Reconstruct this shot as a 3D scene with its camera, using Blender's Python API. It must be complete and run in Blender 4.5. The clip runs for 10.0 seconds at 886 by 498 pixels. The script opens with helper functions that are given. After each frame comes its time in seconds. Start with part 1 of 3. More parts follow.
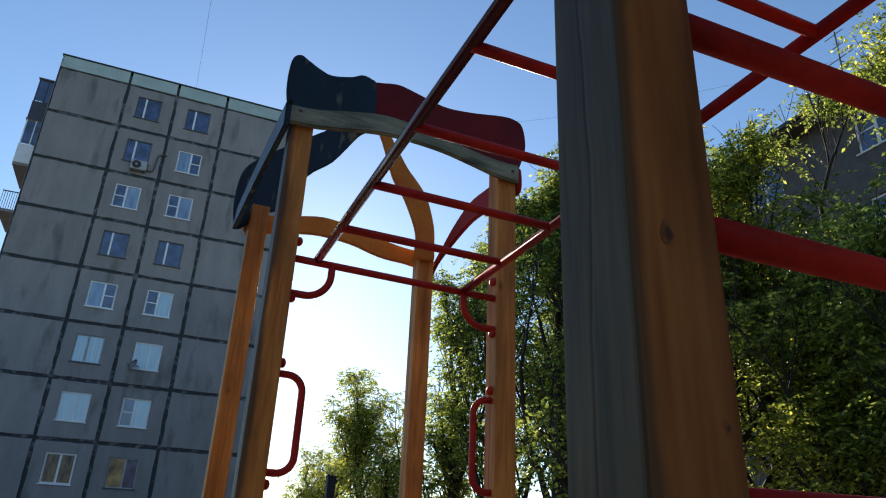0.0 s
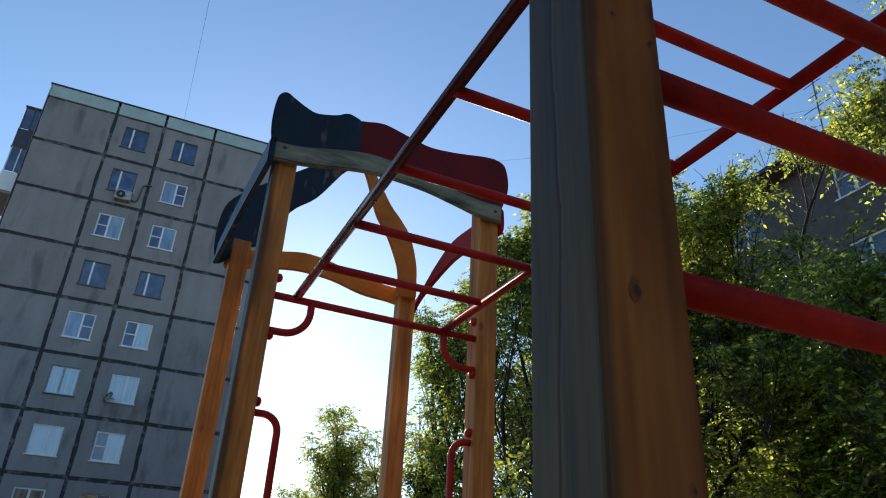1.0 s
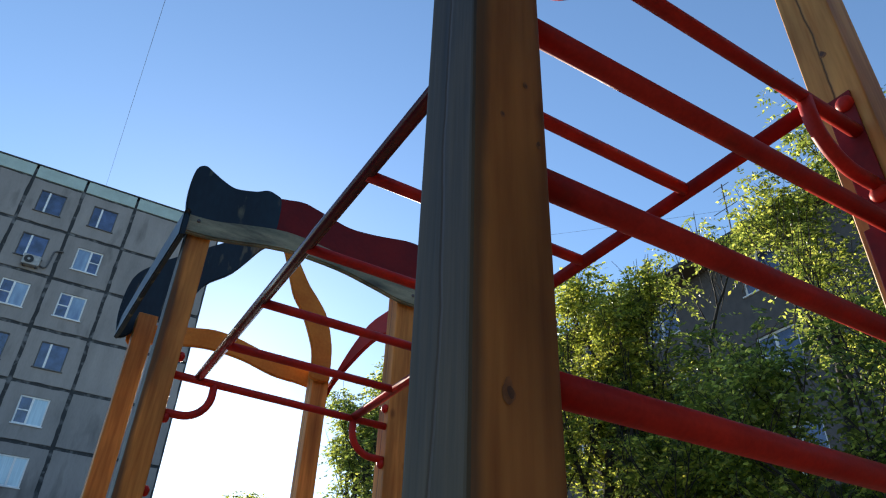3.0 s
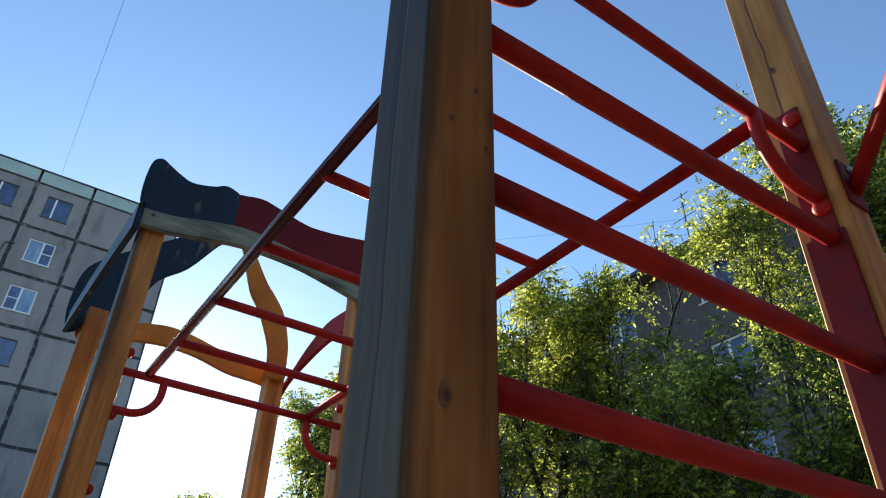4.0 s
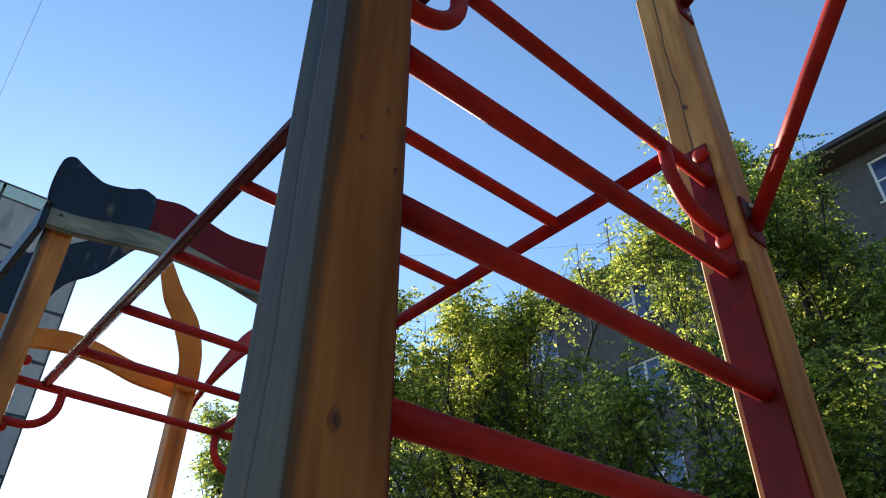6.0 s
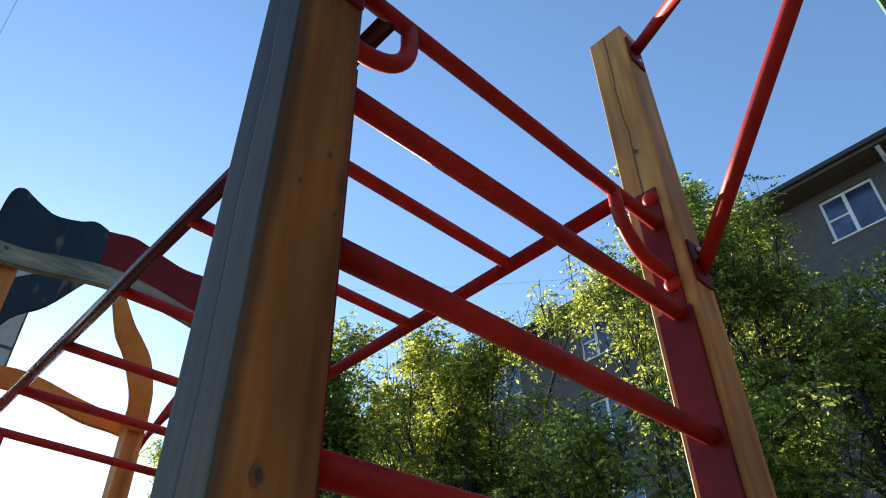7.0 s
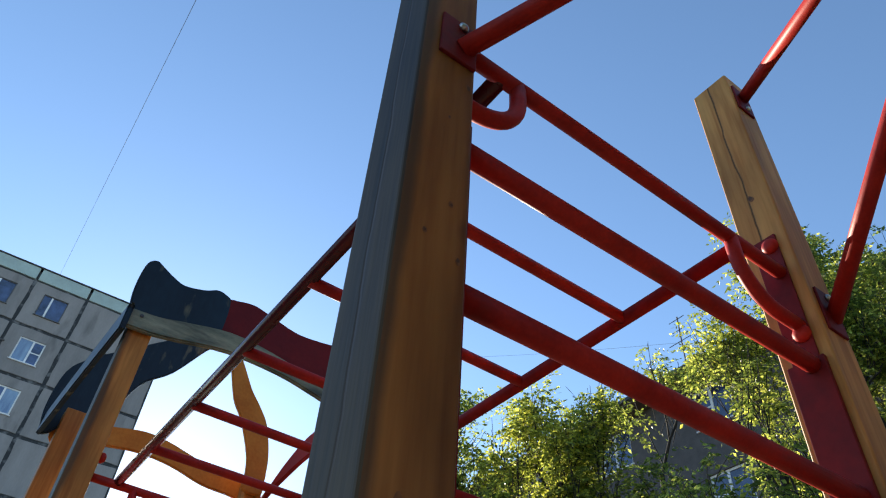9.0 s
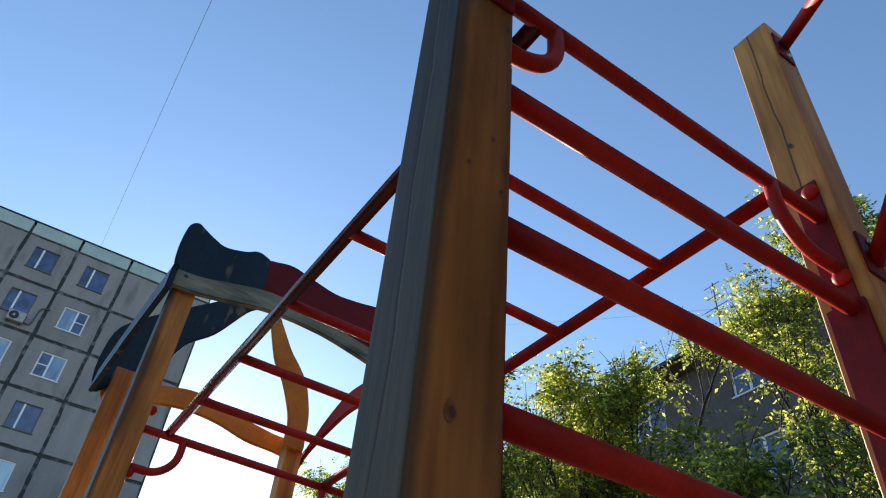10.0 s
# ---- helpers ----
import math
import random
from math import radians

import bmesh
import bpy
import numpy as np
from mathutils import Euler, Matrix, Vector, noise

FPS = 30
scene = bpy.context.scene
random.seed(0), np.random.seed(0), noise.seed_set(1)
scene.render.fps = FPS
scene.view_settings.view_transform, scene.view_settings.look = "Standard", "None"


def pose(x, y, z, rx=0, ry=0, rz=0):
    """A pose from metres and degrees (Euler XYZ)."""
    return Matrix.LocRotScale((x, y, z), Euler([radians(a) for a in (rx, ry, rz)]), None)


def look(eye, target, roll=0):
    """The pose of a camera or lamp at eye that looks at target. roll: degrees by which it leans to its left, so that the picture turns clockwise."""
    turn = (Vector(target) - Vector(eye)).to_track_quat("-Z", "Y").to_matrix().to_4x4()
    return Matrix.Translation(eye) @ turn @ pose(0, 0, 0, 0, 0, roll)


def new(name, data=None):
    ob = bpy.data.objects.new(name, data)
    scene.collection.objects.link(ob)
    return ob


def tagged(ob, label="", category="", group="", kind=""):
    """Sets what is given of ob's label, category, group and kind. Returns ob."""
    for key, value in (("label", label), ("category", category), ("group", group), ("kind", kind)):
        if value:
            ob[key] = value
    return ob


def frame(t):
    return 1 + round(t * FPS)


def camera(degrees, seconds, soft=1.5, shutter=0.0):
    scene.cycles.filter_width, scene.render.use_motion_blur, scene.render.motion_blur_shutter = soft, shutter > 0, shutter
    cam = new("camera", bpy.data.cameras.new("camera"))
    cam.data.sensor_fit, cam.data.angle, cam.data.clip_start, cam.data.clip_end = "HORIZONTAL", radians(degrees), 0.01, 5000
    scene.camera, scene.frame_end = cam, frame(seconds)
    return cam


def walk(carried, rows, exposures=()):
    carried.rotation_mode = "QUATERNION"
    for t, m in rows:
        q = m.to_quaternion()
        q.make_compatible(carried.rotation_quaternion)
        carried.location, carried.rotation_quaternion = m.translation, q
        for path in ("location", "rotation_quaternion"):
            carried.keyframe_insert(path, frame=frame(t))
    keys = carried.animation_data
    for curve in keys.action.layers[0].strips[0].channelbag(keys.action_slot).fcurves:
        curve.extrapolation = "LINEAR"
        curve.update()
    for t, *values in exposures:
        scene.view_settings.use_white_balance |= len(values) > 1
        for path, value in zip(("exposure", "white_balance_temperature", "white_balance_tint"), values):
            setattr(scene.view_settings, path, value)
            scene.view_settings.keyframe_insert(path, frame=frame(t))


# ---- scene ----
cam = camera(64.9, 10.0, soft=1.15)

PATH = [
    (0, (-0.516, 1.258, 1.244), (0.179, 2.955, 2.044), 2.6),
    (0.5, (-0.517, 1.254, 1.245), (0.177, 2.946, 2.055), 2.7),
    (1, (-0.505, 1.251, 1.259), (0.208, 2.891, 2.154), 3.2),
    (1.5, (-0.496, 1.242, 1.266), (0.236, 2.832, 2.234), 3.3),
    (2, (-0.486, 1.242, 1.276), (0.27, 2.781, 2.306), 2.9),
    (2.5, (-0.473, 1.244, 1.279), (0.318, 2.727, 2.363), 2.6),
    (4, (-0.448, 1.229, 1.279), (0.473, 2.613, 2.391), 1.9),
    (4.5, (-0.445, 1.225, 1.28), (0.513, 2.576, 2.401), 1.6),
    (5, (-0.444, 1.223, 1.281), (0.549, 2.547, 2.403), 1.3),
    (6.5, (-0.417, 1.203, 1.294), (0.677, 2.39, 2.476), -0.3),
    (7, (-0.409, 1.193, 1.301), (0.692, 2.324, 2.53), -1.1),
    (7.5, (-0.408, 1.192, 1.31), (0.658, 2.286, 2.601), -1.1),
    (8, (-0.415, 1.192, 1.318), (0.556, 2.287, 2.681), 0.7),
    (8.5, (-0.422, 1.203, 1.298), (0.428, 2.381, 2.674), 3.6),
    (9, (-0.426, 1.209, 1.271), (0.375, 2.429, 2.639), 4.4),
    (9.5, (-0.43, 1.21, 1.246), (0.321, 2.462, 2.613), 6.0),
    (10, (-0.431, 1.222, 1.22), (0.334, 2.539, 2.516), 5.9),
]
EXPOSURES = [(0, 0.57, 6150, 7), (2, 0.83, 6150, 7), (4.5, 1.10, 6150, 7), (6.5, 1.23, 6150, 7), (8, 1.27, 6220, 7), (10, 1.06, 6380, 7)]
walk(cam, [(t, look(eye, target, roll)) for t, eye, target, roll in PATH], EXPOSURES)

# ---- world, sun ----
SUN_AZ, SUN_EL = 11.0, 19.5            # degrees: clockwise from +y, above the horizon
world = bpy.data.worlds.new("sky")
scene.world = world
world.use_nodes = True
wn, wl = world.node_tree.nodes, world.node_tree.links
wn.clear()
sky = wn.new("ShaderNodeTexSky")
sky.sky_type = "NISHITA"
sky.sun_disc = False
sky.sun_elevation = radians(SUN_EL)
sky.sun_rotation = radians(SUN_AZ)
sky.air_density, sky.dust_density, sky.ozone_density = 1.0, 0.14, 2.7
bg = wn.new("ShaderNodeBackground")
bg.inputs[1].default_value = 0.12
wout = wn.new("ShaderNodeOutputWorld")
wl.new(sky.outputs[0], bg.inputs[0])
wl.new(bg.outputs[0], wout.inputs[0])

sun_data = bpy.data.lights.new("sun", "SUN")
sun_data.energy = 5.0
sun_data.angle = radians(0.5)
sun_data.color = (1.0, 0.86, 0.68)
sun = new("sun", sun_data)
a, e = radians(SUN_AZ), radians(SUN_EL)
to_sun = Vector((math.sin(a) * math.cos(e), math.cos(a) * math.cos(e), math.sin(e)))
sun.matrix_world = look(to_sun * 60, (0, 0, 0))


# ---- materials ----
def material(name, base, rough=0.6, metal=0.0, dark=None, scale=8.0, stretch=(1, 1, 1), bump=0.1, fine=60.0,
             spread=0.35, random_tint=0.0, coat=0.0, stain=None, stain_scale=1.5, stain_cut=0.55, spec=0.5):
    """Two scales of noise between base and dark, stains of a third colour, fine relief."""
    m = bpy.data.materials.new(name)
    m.use_nodes = True
    nt = m.node_tree
    n, l = nt.nodes, nt.links
    b = n["Principled BSDF"]
    b.inputs["Metallic"].default_value = metal
    b.inputs["Coat Weight"].default_value = coat
    b.inputs["Specular IOR Level"].default_value = spec
    co = n.new("ShaderNodeTexCoord")
    mp = n.new("ShaderNodeMapping")
    mp.inputs["Scale"].default_value = stretch
    l.new(co.outputs["Object"], mp.inputs[0])
    n1 = n.new("ShaderNodeTexNoise")
    n1.inputs["Scale"].default_value, n1.inputs["Detail"].default_value = scale, 8
    n2 = n.new("ShaderNodeTexNoise")
    n2.inputs["Scale"].default_value, n2.inputs["Detail"].default_value = fine, 4
    l.new(mp.outputs[0], n1.inputs[0])
    l.new(mp.outputs[0], n2.inputs[0])
    mixf = n.new("ShaderNodeMath")
    mixf.operation = "MULTIPLY_ADD"
    l.new(n2.outputs[0], mixf.inputs[0])
    mixf.inputs[1].default_value = 0.4
    l.new(n1.outputs[0], mixf.inputs[2])
    ramp = n.new("ShaderNodeValToRGB")
    ramp.color_ramp.elements[0].position = 0.7 - spread / 2
    ramp.color_ramp.elements[1].position = 0.7 + spread / 2
    dark = dark or tuple(c * 0.7 for c in base)
    ramp.color_ramp.elements[0].color = (*dark, 1)
    ramp.color_ramp.elements[1].color = (*base, 1)
    l.new(mixf.outputs[0], ramp.inputs[0])
    colour = ramp.outputs[0]
    if stain:
        n3 = n.new("ShaderNodeTexNoise")
        n3.inputs["Scale"].default_value, n3.inputs["Detail"].default_value = stain_scale, 6
        l.new(mp.outputs[0], n3.inputs[0])
        r3 = n.new("ShaderNodeValToRGB")
        r3.color_ramp.elements[0].position, r3.color_ramp.elements[1].position = stain_cut, stain_cut + 0.15
        l.new(n3.outputs[0], r3.inputs[0])
        mx = n.new("ShaderNodeMix")
        mx.data_type = "RGBA"
        l.new(r3.outputs[0], mx.inputs[0])
        l.new(colour, mx.inputs[6])
        mx.inputs[7].default_value = (*stain, 1)
        colour = mx.outputs[2]
    if random_tint:
        oi = n.new("ShaderNodeObjectInfo")
        hsv = n.new("ShaderNodeHueSaturation")
        mr = n.new("ShaderNodeMapRange")
        mr.inputs[3].default_value, mr.inputs[4].default_value = 1 - random_tint, 1 + random_tint
        l.new(oi.outputs["Random"], mr.inputs[0])
        l.new(mr.outputs[0], hsv.inputs["Value"])
        l.new(colour, hsv.inputs["Color"])
        colour = hsv.outputs[0]
    l.new(colour, b.inputs["Base Color"])
    rr = n.new("ShaderNodeMapRange")
    rr.inputs[3].default_value, rr.inputs[4].default_value = max(rough - 0.12, 0.03), min(rough + 0.12, 1)
    l.new(n1.outputs[0], rr.inputs[0])
    l.new(rr.outputs[0], b.inputs["Roughness"])
    if bump:
        bp = n.new("ShaderNodeBump")
        bp.inputs["Strength"].default_value, bp.inputs["Distance"].default_value = bump, 0.01
        l.new(mixf.outputs[0], bp.inputs["Height"])
        l.new(bp.outputs[0], b.inputs["Normal"])
    return m


def wood_material(name, base, dark, grey=None, grey_axis=None, rough=0.55):
    """Upright timber: long grain, growth-ring bands, a few knots, weathered grey on one side."""
    m = bpy.data.materials.new(name)
    m.use_nodes = True
    n, l = m.node_tree.nodes, m.node_tree.links
    b = n["Principled BSDF"]
    b.inputs["Roughness"].default_value = rough
    b.inputs["Specular IOR Level"].default_value = 0.2
    co = n.new("ShaderNodeTexCoord")
    oi = n.new("ShaderNodeObjectInfo")
    add = n.new("ShaderNodeVectorMath")
    add.operation = "ADD"
    l.new(co.outputs["Object"], add.inputs[0])
    off = n.new("ShaderNodeMath")
    off.operation = "MULTIPLY"
    off.inputs[1].default_value = 7.0
    l.new(oi.outputs["Random"], off.inputs[0])
    l.new(off.outputs[0], add.inputs[1])
    mp = n.new("ShaderNodeMapping")
    mp.inputs["Scale"].default_value = (1, 1, 0.06)
    l.new(add.outputs[0], mp.inputs[0])
    grain = n.new("ShaderNodeTexNoise")
    grain.inputs["Scale"].default_value, grain.inputs["Detail"].default_value = 90, 8
    l.new(mp.outputs[0], grain.inputs[0])
    band = n.new("ShaderNodeTexNoise")
    band.inputs["Scale"].default_value, band.inputs["Detail"].default_value = 22, 3
    band.inputs["Distortion"].default_value = 0.6
    l.new(mp.outputs[0], band.inputs[0])
    mixf = n.new("ShaderNodeMath")
    mixf.operation = "MULTIPLY_ADD"
    mixf.inputs[1].default_value = 0.7
    l.new(grain.outputs[0], mixf.inputs[0])
    l.new(band.outputs[0], mixf.inputs[2])
    ramp = n.new("ShaderNodeValToRGB")
    ramp.color_ramp.elements[0].position, ramp.color_ramp.elements[1].position = 0.62, 1.0
    ramp.color_ramp.elements[0].color, ramp.color_ramp.elements[1].color = (*dark, 1), (*base, 1)
    l.new(mixf.outputs[0], ramp.inputs[0])
    colour = ramp.outputs[0]
    knot = n.new("ShaderNodeTexVoronoi")
    knot.inputs["Scale"].default_value = 3.0
    km = n.new("ShaderNodeMapping")
    km.inputs["Scale"].default_value = (2.2, 2.2, 1.2)
    l.new(add.outputs[0], km.inputs[0])
    l.new(km.outputs[0], knot.inputs[0])
    kr = n.new("ShaderNodeValToRGB")
    kr.color_ramp.elements[0].position, kr.color_ramp.elements[1].position = 0.03, 0.10
    kr.color_ramp.elements[0].color, kr.color_ramp.elements[1].color = (0.75, 0.75, 0.75, 1), (0, 0, 0, 1)
    l.new(knot.outputs[0], kr.inputs[0])
    kx = n.new("ShaderNodeMix")
    kx.data_type = "RGBA"
    l.new(kr.outputs[0], kx.inputs[0])
    l.new(colour, kx.inputs[6])
    kx.inputs[7].default_value = (dark[0] * 0.45, dark[1] * 0.4, dark[2] * 0.4, 1)
    colour = kx.outputs[2]
    blot = n.new("ShaderNodeTexNoise")
    blot.inputs["Scale"].default_value, blot.inputs["Detail"].default_value = 5.5, 5
    bm_ = n.new("ShaderNodeMapping")
    bm_.inputs["Scale"].default_value = (1.6, 1.6, 0.45)
    l.new(add.outputs[0], bm_.inputs[0])
    l.new(bm_.outputs[0], blot.inputs[0])
    br = n.new("ShaderNodeValToRGB")
    br.color_ramp.elements[0].position, br.color_ramp.elements[1].position = 0.36, 0.66
    br.color_ramp.elements[0].color, br.color_ramp.elements[1].color = (0.62, 0.58, 0.55, 1), (1.12, 1.08, 1.0, 1)
    l.new(blot.outputs[0], br.inputs[0])
    bx = n.new("ShaderNodeMix")
    bx.data_type, bx.blend_type = "RGBA", "MULTIPLY"
    bx.inputs[0].default_value = 1.0
    l.new(colour, bx.inputs[6])
    l.new(br.outputs[0], bx.inputs[7])
    colour = bx.outputs[2]
    if grey:
        # damp stain that creeps round the weathered corner
        sx = n.new("ShaderNodeSeparateXYZ")
        l.new(co.outputs["Object"], sx.inputs[0])
        creep = n.new("ShaderNodeMath")
        creep.operation = "MULTIPLY_ADD"
        l.new(blot.outputs[0], creep.inputs[0])
        creep.inputs[1].default_value = 0.045
        l.new(sx.outputs["X"], creep.inputs[2])
        cr = n.new("ShaderNodeValToRGB")
        cr.color_ramp.elements[0].position, cr.color_ramp.elements[1].position = 0.0, 0.012
        cr.color_ramp.elements[0].color, cr.color_ramp.elements[1].color = (0.8, 0.8, 0.8, 1), (0, 0, 0, 1)
        ca = n.new("ShaderNodeMath")
        ca.operation = "ADD"
        ca.inputs[1].default_value = 0.012
        l.new(creep.outputs[0], ca.inputs[0])
        l.new(ca.outputs[0], cr.inputs[0])
        cm = n.new("ShaderNodeMix")
        cm.data_type = "RGBA"
        l.new(cr.outputs[0], cm.inputs[0])
        l.new(colour, cm.inputs[6])
        cm.inputs[7].default_value = (0.09, 0.06, 0.035, 1)
        colour = cm.outputs[2]
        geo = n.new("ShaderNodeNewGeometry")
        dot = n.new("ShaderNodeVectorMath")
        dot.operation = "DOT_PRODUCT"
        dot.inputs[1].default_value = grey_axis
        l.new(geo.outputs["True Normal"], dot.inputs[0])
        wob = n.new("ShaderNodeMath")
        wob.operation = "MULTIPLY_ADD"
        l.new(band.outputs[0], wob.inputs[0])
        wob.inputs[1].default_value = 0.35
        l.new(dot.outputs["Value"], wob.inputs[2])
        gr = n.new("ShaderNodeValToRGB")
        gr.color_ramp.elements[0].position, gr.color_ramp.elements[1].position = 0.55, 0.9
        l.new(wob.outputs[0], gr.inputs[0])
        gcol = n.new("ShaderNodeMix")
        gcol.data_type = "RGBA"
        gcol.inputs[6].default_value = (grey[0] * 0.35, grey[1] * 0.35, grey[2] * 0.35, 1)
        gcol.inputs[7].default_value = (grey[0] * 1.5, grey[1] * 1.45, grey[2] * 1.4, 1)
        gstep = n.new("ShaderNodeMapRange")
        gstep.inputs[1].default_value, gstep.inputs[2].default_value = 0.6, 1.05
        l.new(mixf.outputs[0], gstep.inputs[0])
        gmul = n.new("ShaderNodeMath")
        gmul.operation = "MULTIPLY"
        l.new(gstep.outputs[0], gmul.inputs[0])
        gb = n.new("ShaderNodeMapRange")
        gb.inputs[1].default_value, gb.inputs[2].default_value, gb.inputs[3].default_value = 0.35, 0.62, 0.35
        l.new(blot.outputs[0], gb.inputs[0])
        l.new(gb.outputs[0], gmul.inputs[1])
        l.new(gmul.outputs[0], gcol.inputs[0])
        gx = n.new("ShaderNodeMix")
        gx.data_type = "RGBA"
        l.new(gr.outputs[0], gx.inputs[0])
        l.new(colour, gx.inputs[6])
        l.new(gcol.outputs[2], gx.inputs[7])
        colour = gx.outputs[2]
    # long drying cracks, wandering about the middle of two faces
    sep = n.new("ShaderNodeSeparateXYZ")
    l.new(co.outputs["Object"], sep.inputs[0])
    run = n.new("ShaderNodeMapping")
    run.inputs["Scale"].default_value = (0, 0, 2.5)
    l.new(add.outputs[0], run.inputs[0])
    wander = n.new("ShaderNodeTexNoise")
    wander.inputs["Scale"].default_value, wander.inputs["Detail"].default_value = 1.0, 5
    l.new(run.outputs[0], wander.inputs[0])
    here = n.new("ShaderNodeMath")
    here.operation = "MULTIPLY_ADD"
    l.new(wander.outputs[0], here.inputs[0])
    here.inputs[1].default_value = -0.05
    l.new(sep.outputs["Y"], here.inputs[2])
    shift = n.new("ShaderNodeMath")
    shift.operation = "ADD"
    shift.inputs[1].default_value = 0.022
    l.new(here.outputs[0], shift.inputs[0])
    wide = n.new("ShaderNodeMath")
    wide.operation = "ABSOLUTE"
    l.new(shift.outputs[0], wide.inputs[0])
    crack = n.new("ShaderNodeValToRGB")
    crack.color_ramp.elements[0].position, crack.color_ramp.elements[1].position = 0.0003, 0.0011
    crack.color_ramp.elements[0].color, crack.color_ramp.elements[1].color = (1, 1, 1, 1), (0, 0, 0, 1)
    l.new(wide.outputs[0], crack.inputs[0])
    cx = n.new("ShaderNodeMix")
    cx.data_type = "RGBA"
    l.new(crack.outputs[0], cx.inputs[0])
    l.new(colour, cx.inputs[6])
    cx.inputs[7].default_value = (0.06, 0.033, 0.016, 1)
    colour = cx.outputs[2]
    l.new(colour, b.inputs["Base Color"])
    deep = n.new("ShaderNodeMath")
    deep.operation = "SUBTRACT"
    l.new(mixf.outputs[0], deep.inputs[0])
    l.new(crack.outputs[0], deep.inputs[1])
    bp = n.new("ShaderNodeBump")
    bp.inputs["Strength"].default_value, bp.inputs["Distance"].default_value = 0.25, 0.004
    l.new(deep.outputs[0], bp.inputs["Height"])
    l.new(bp.outputs[0], b.inputs["Normal"])
    return m


def leaf_material(name, front, light):
    """Thin leaves: gloss and diffuse plus light passing through, each leaf with a tint of its own."""
    m = bpy.data.materials.new(name)
    m.use_nodes = True
    n, l = m.node_tree.nodes, m.node_tree.links
    b = n["Principled BSDF"]
    b.inputs["Roughness"].default_value = 0.42
    b.inputs["Specular IOR Level"].default_value = 0.5
    geo = n.new("ShaderNodeNewGeometry")
    ramp = n.new("ShaderNodeValToRGB")
    ramp.color_ramp.elements[0].color = (front[0] * 0.4, front[1] * 0.45, front[2] * 0.5, 1)
    ramp.color_ramp.elements[1].color = (*light, 1)
    mid = ramp.color_ramp.elements.new(0.65)
    mid.color = (*front, 1)
    l.new(geo.outputs["Random Per Island"], ramp.inputs[0])
    l.new(ramp.outputs[0], b.inputs["Base Color"])
    tr = n.new("ShaderNodeBsdfTranslucent")
    hs = n.new("ShaderNodeHueSaturation")
    hs.inputs["Hue"].default_value, hs.inputs["Saturation"].default_value, hs.inputs["Value"].default_value = 0.487, 1.0, 3.9
    l.new(ramp.outputs[0], hs.inputs["Color"])
    l.new(hs.outputs[0], tr.inputs[0])
    mix = n.new("ShaderNodeMixShader")
    mix.inputs[0].default_value = 0.5
    l.new(b.outputs[0], mix.inputs[1])
    l.new(tr.outputs[0], mix.inputs[2])
    l.new(mix.outputs[0], n["Material Output"].inputs[0])
    return m


# one timber, light put into its tones: tower and P2 sunlit, P1 dimmer
WOOD = wood_material("orange_timber", (0.68, 0.30, 0.07), (0.44, 0.165, 0.035))
WOOD_EDGE = wood_material("orange_timber_grey_side", (0.68, 0.30, 0.07), (0.44, 0.165, 0.035), (0.14, 0.125, 0.10), (-1, 0, 0))
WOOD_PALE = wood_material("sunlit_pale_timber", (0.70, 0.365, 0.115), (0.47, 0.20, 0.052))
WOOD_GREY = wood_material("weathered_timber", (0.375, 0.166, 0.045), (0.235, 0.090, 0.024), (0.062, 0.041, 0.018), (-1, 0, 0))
RED = material("red_enamel", (0.50, 0.026, 0.015), 0.48, spec=0.2, dark=(0.31, 0.015, 0.011), scale=14, bump=0.06, fine=160, coat=0.0,
               stain=(0.18, 0.03, 0.02), stain_scale=9, stain_cut=0.66)
# red of the two rails, shade put into the colour, deepest on the left
RED_DARK = material("deep_shade_red", (0.10, 0.007, 0.009), 0.26, dark=(0.055, 0.005, 0.008), scale=14, bump=0.05, spec=0.4)
RED_RAIL = material("part_shade_red", (0.33, 0.017, 0.014), 0.45, dark=(0.2, 0.012, 0.011), scale=14, bump=0.06, spec=0.1)
RED_PLATE = material("red_plate", (0.22, 0.013, 0.013), 0.55, dark=(0.13, 0.009, 0.010), scale=10, bump=0.08, spec=0.2)
STEEL = material("zinc_bolt", (0.55, 0.54, 0.52), 0.35, 1.0, scale=40)
B_GREEN = material("faded_green_board", (0.38, 0.39, 0.26), 0.6, dark=(0.12, 0.145, 0.10), scale=5, stretch=(1, 1, 5), bump=0.2, spread=0.5,
                   stain=(0.035, 0.05, 0.05), stain_scale=3.0, stain_cut=0.55, spec=0.25)
B_BLUE = material("dark_blue_board", (0.012, 0.032, 0.05), 0.45, dark=(0.008, 0.018, 0.028), scale=6, bump=0.15,
                  stretch=(1, 1, 0.34), stain=(0.17, 0.17, 0.10), stain_scale=17, stain_cut=0.60, spec=0.25)
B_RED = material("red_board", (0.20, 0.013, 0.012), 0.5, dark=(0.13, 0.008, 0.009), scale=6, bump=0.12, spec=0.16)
# side plank's red, brightened in the colour as if lit
B_RED_LIT = material("lit_red_board", (0.44, 0.022, 0.016), 0.5, dark=(0.30, 0.014, 0.012), scale=6, bump=0.12, spec=0.12)
B_YELLOW = material("yellow_board", (0.66, 0.275, 0.048), 0.55, dark=(0.50, 0.17, 0.027), scale=5, bump=0.12, spec=0.1)
B_SKY = material("light_blue_edge", (0.16, 0.22, 0.28), 0.55, scale=6)
LIME = material("green_paint", (0.16, 0.36, 0.16), 0.5, scale=8)
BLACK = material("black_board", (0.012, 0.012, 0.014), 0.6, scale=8)
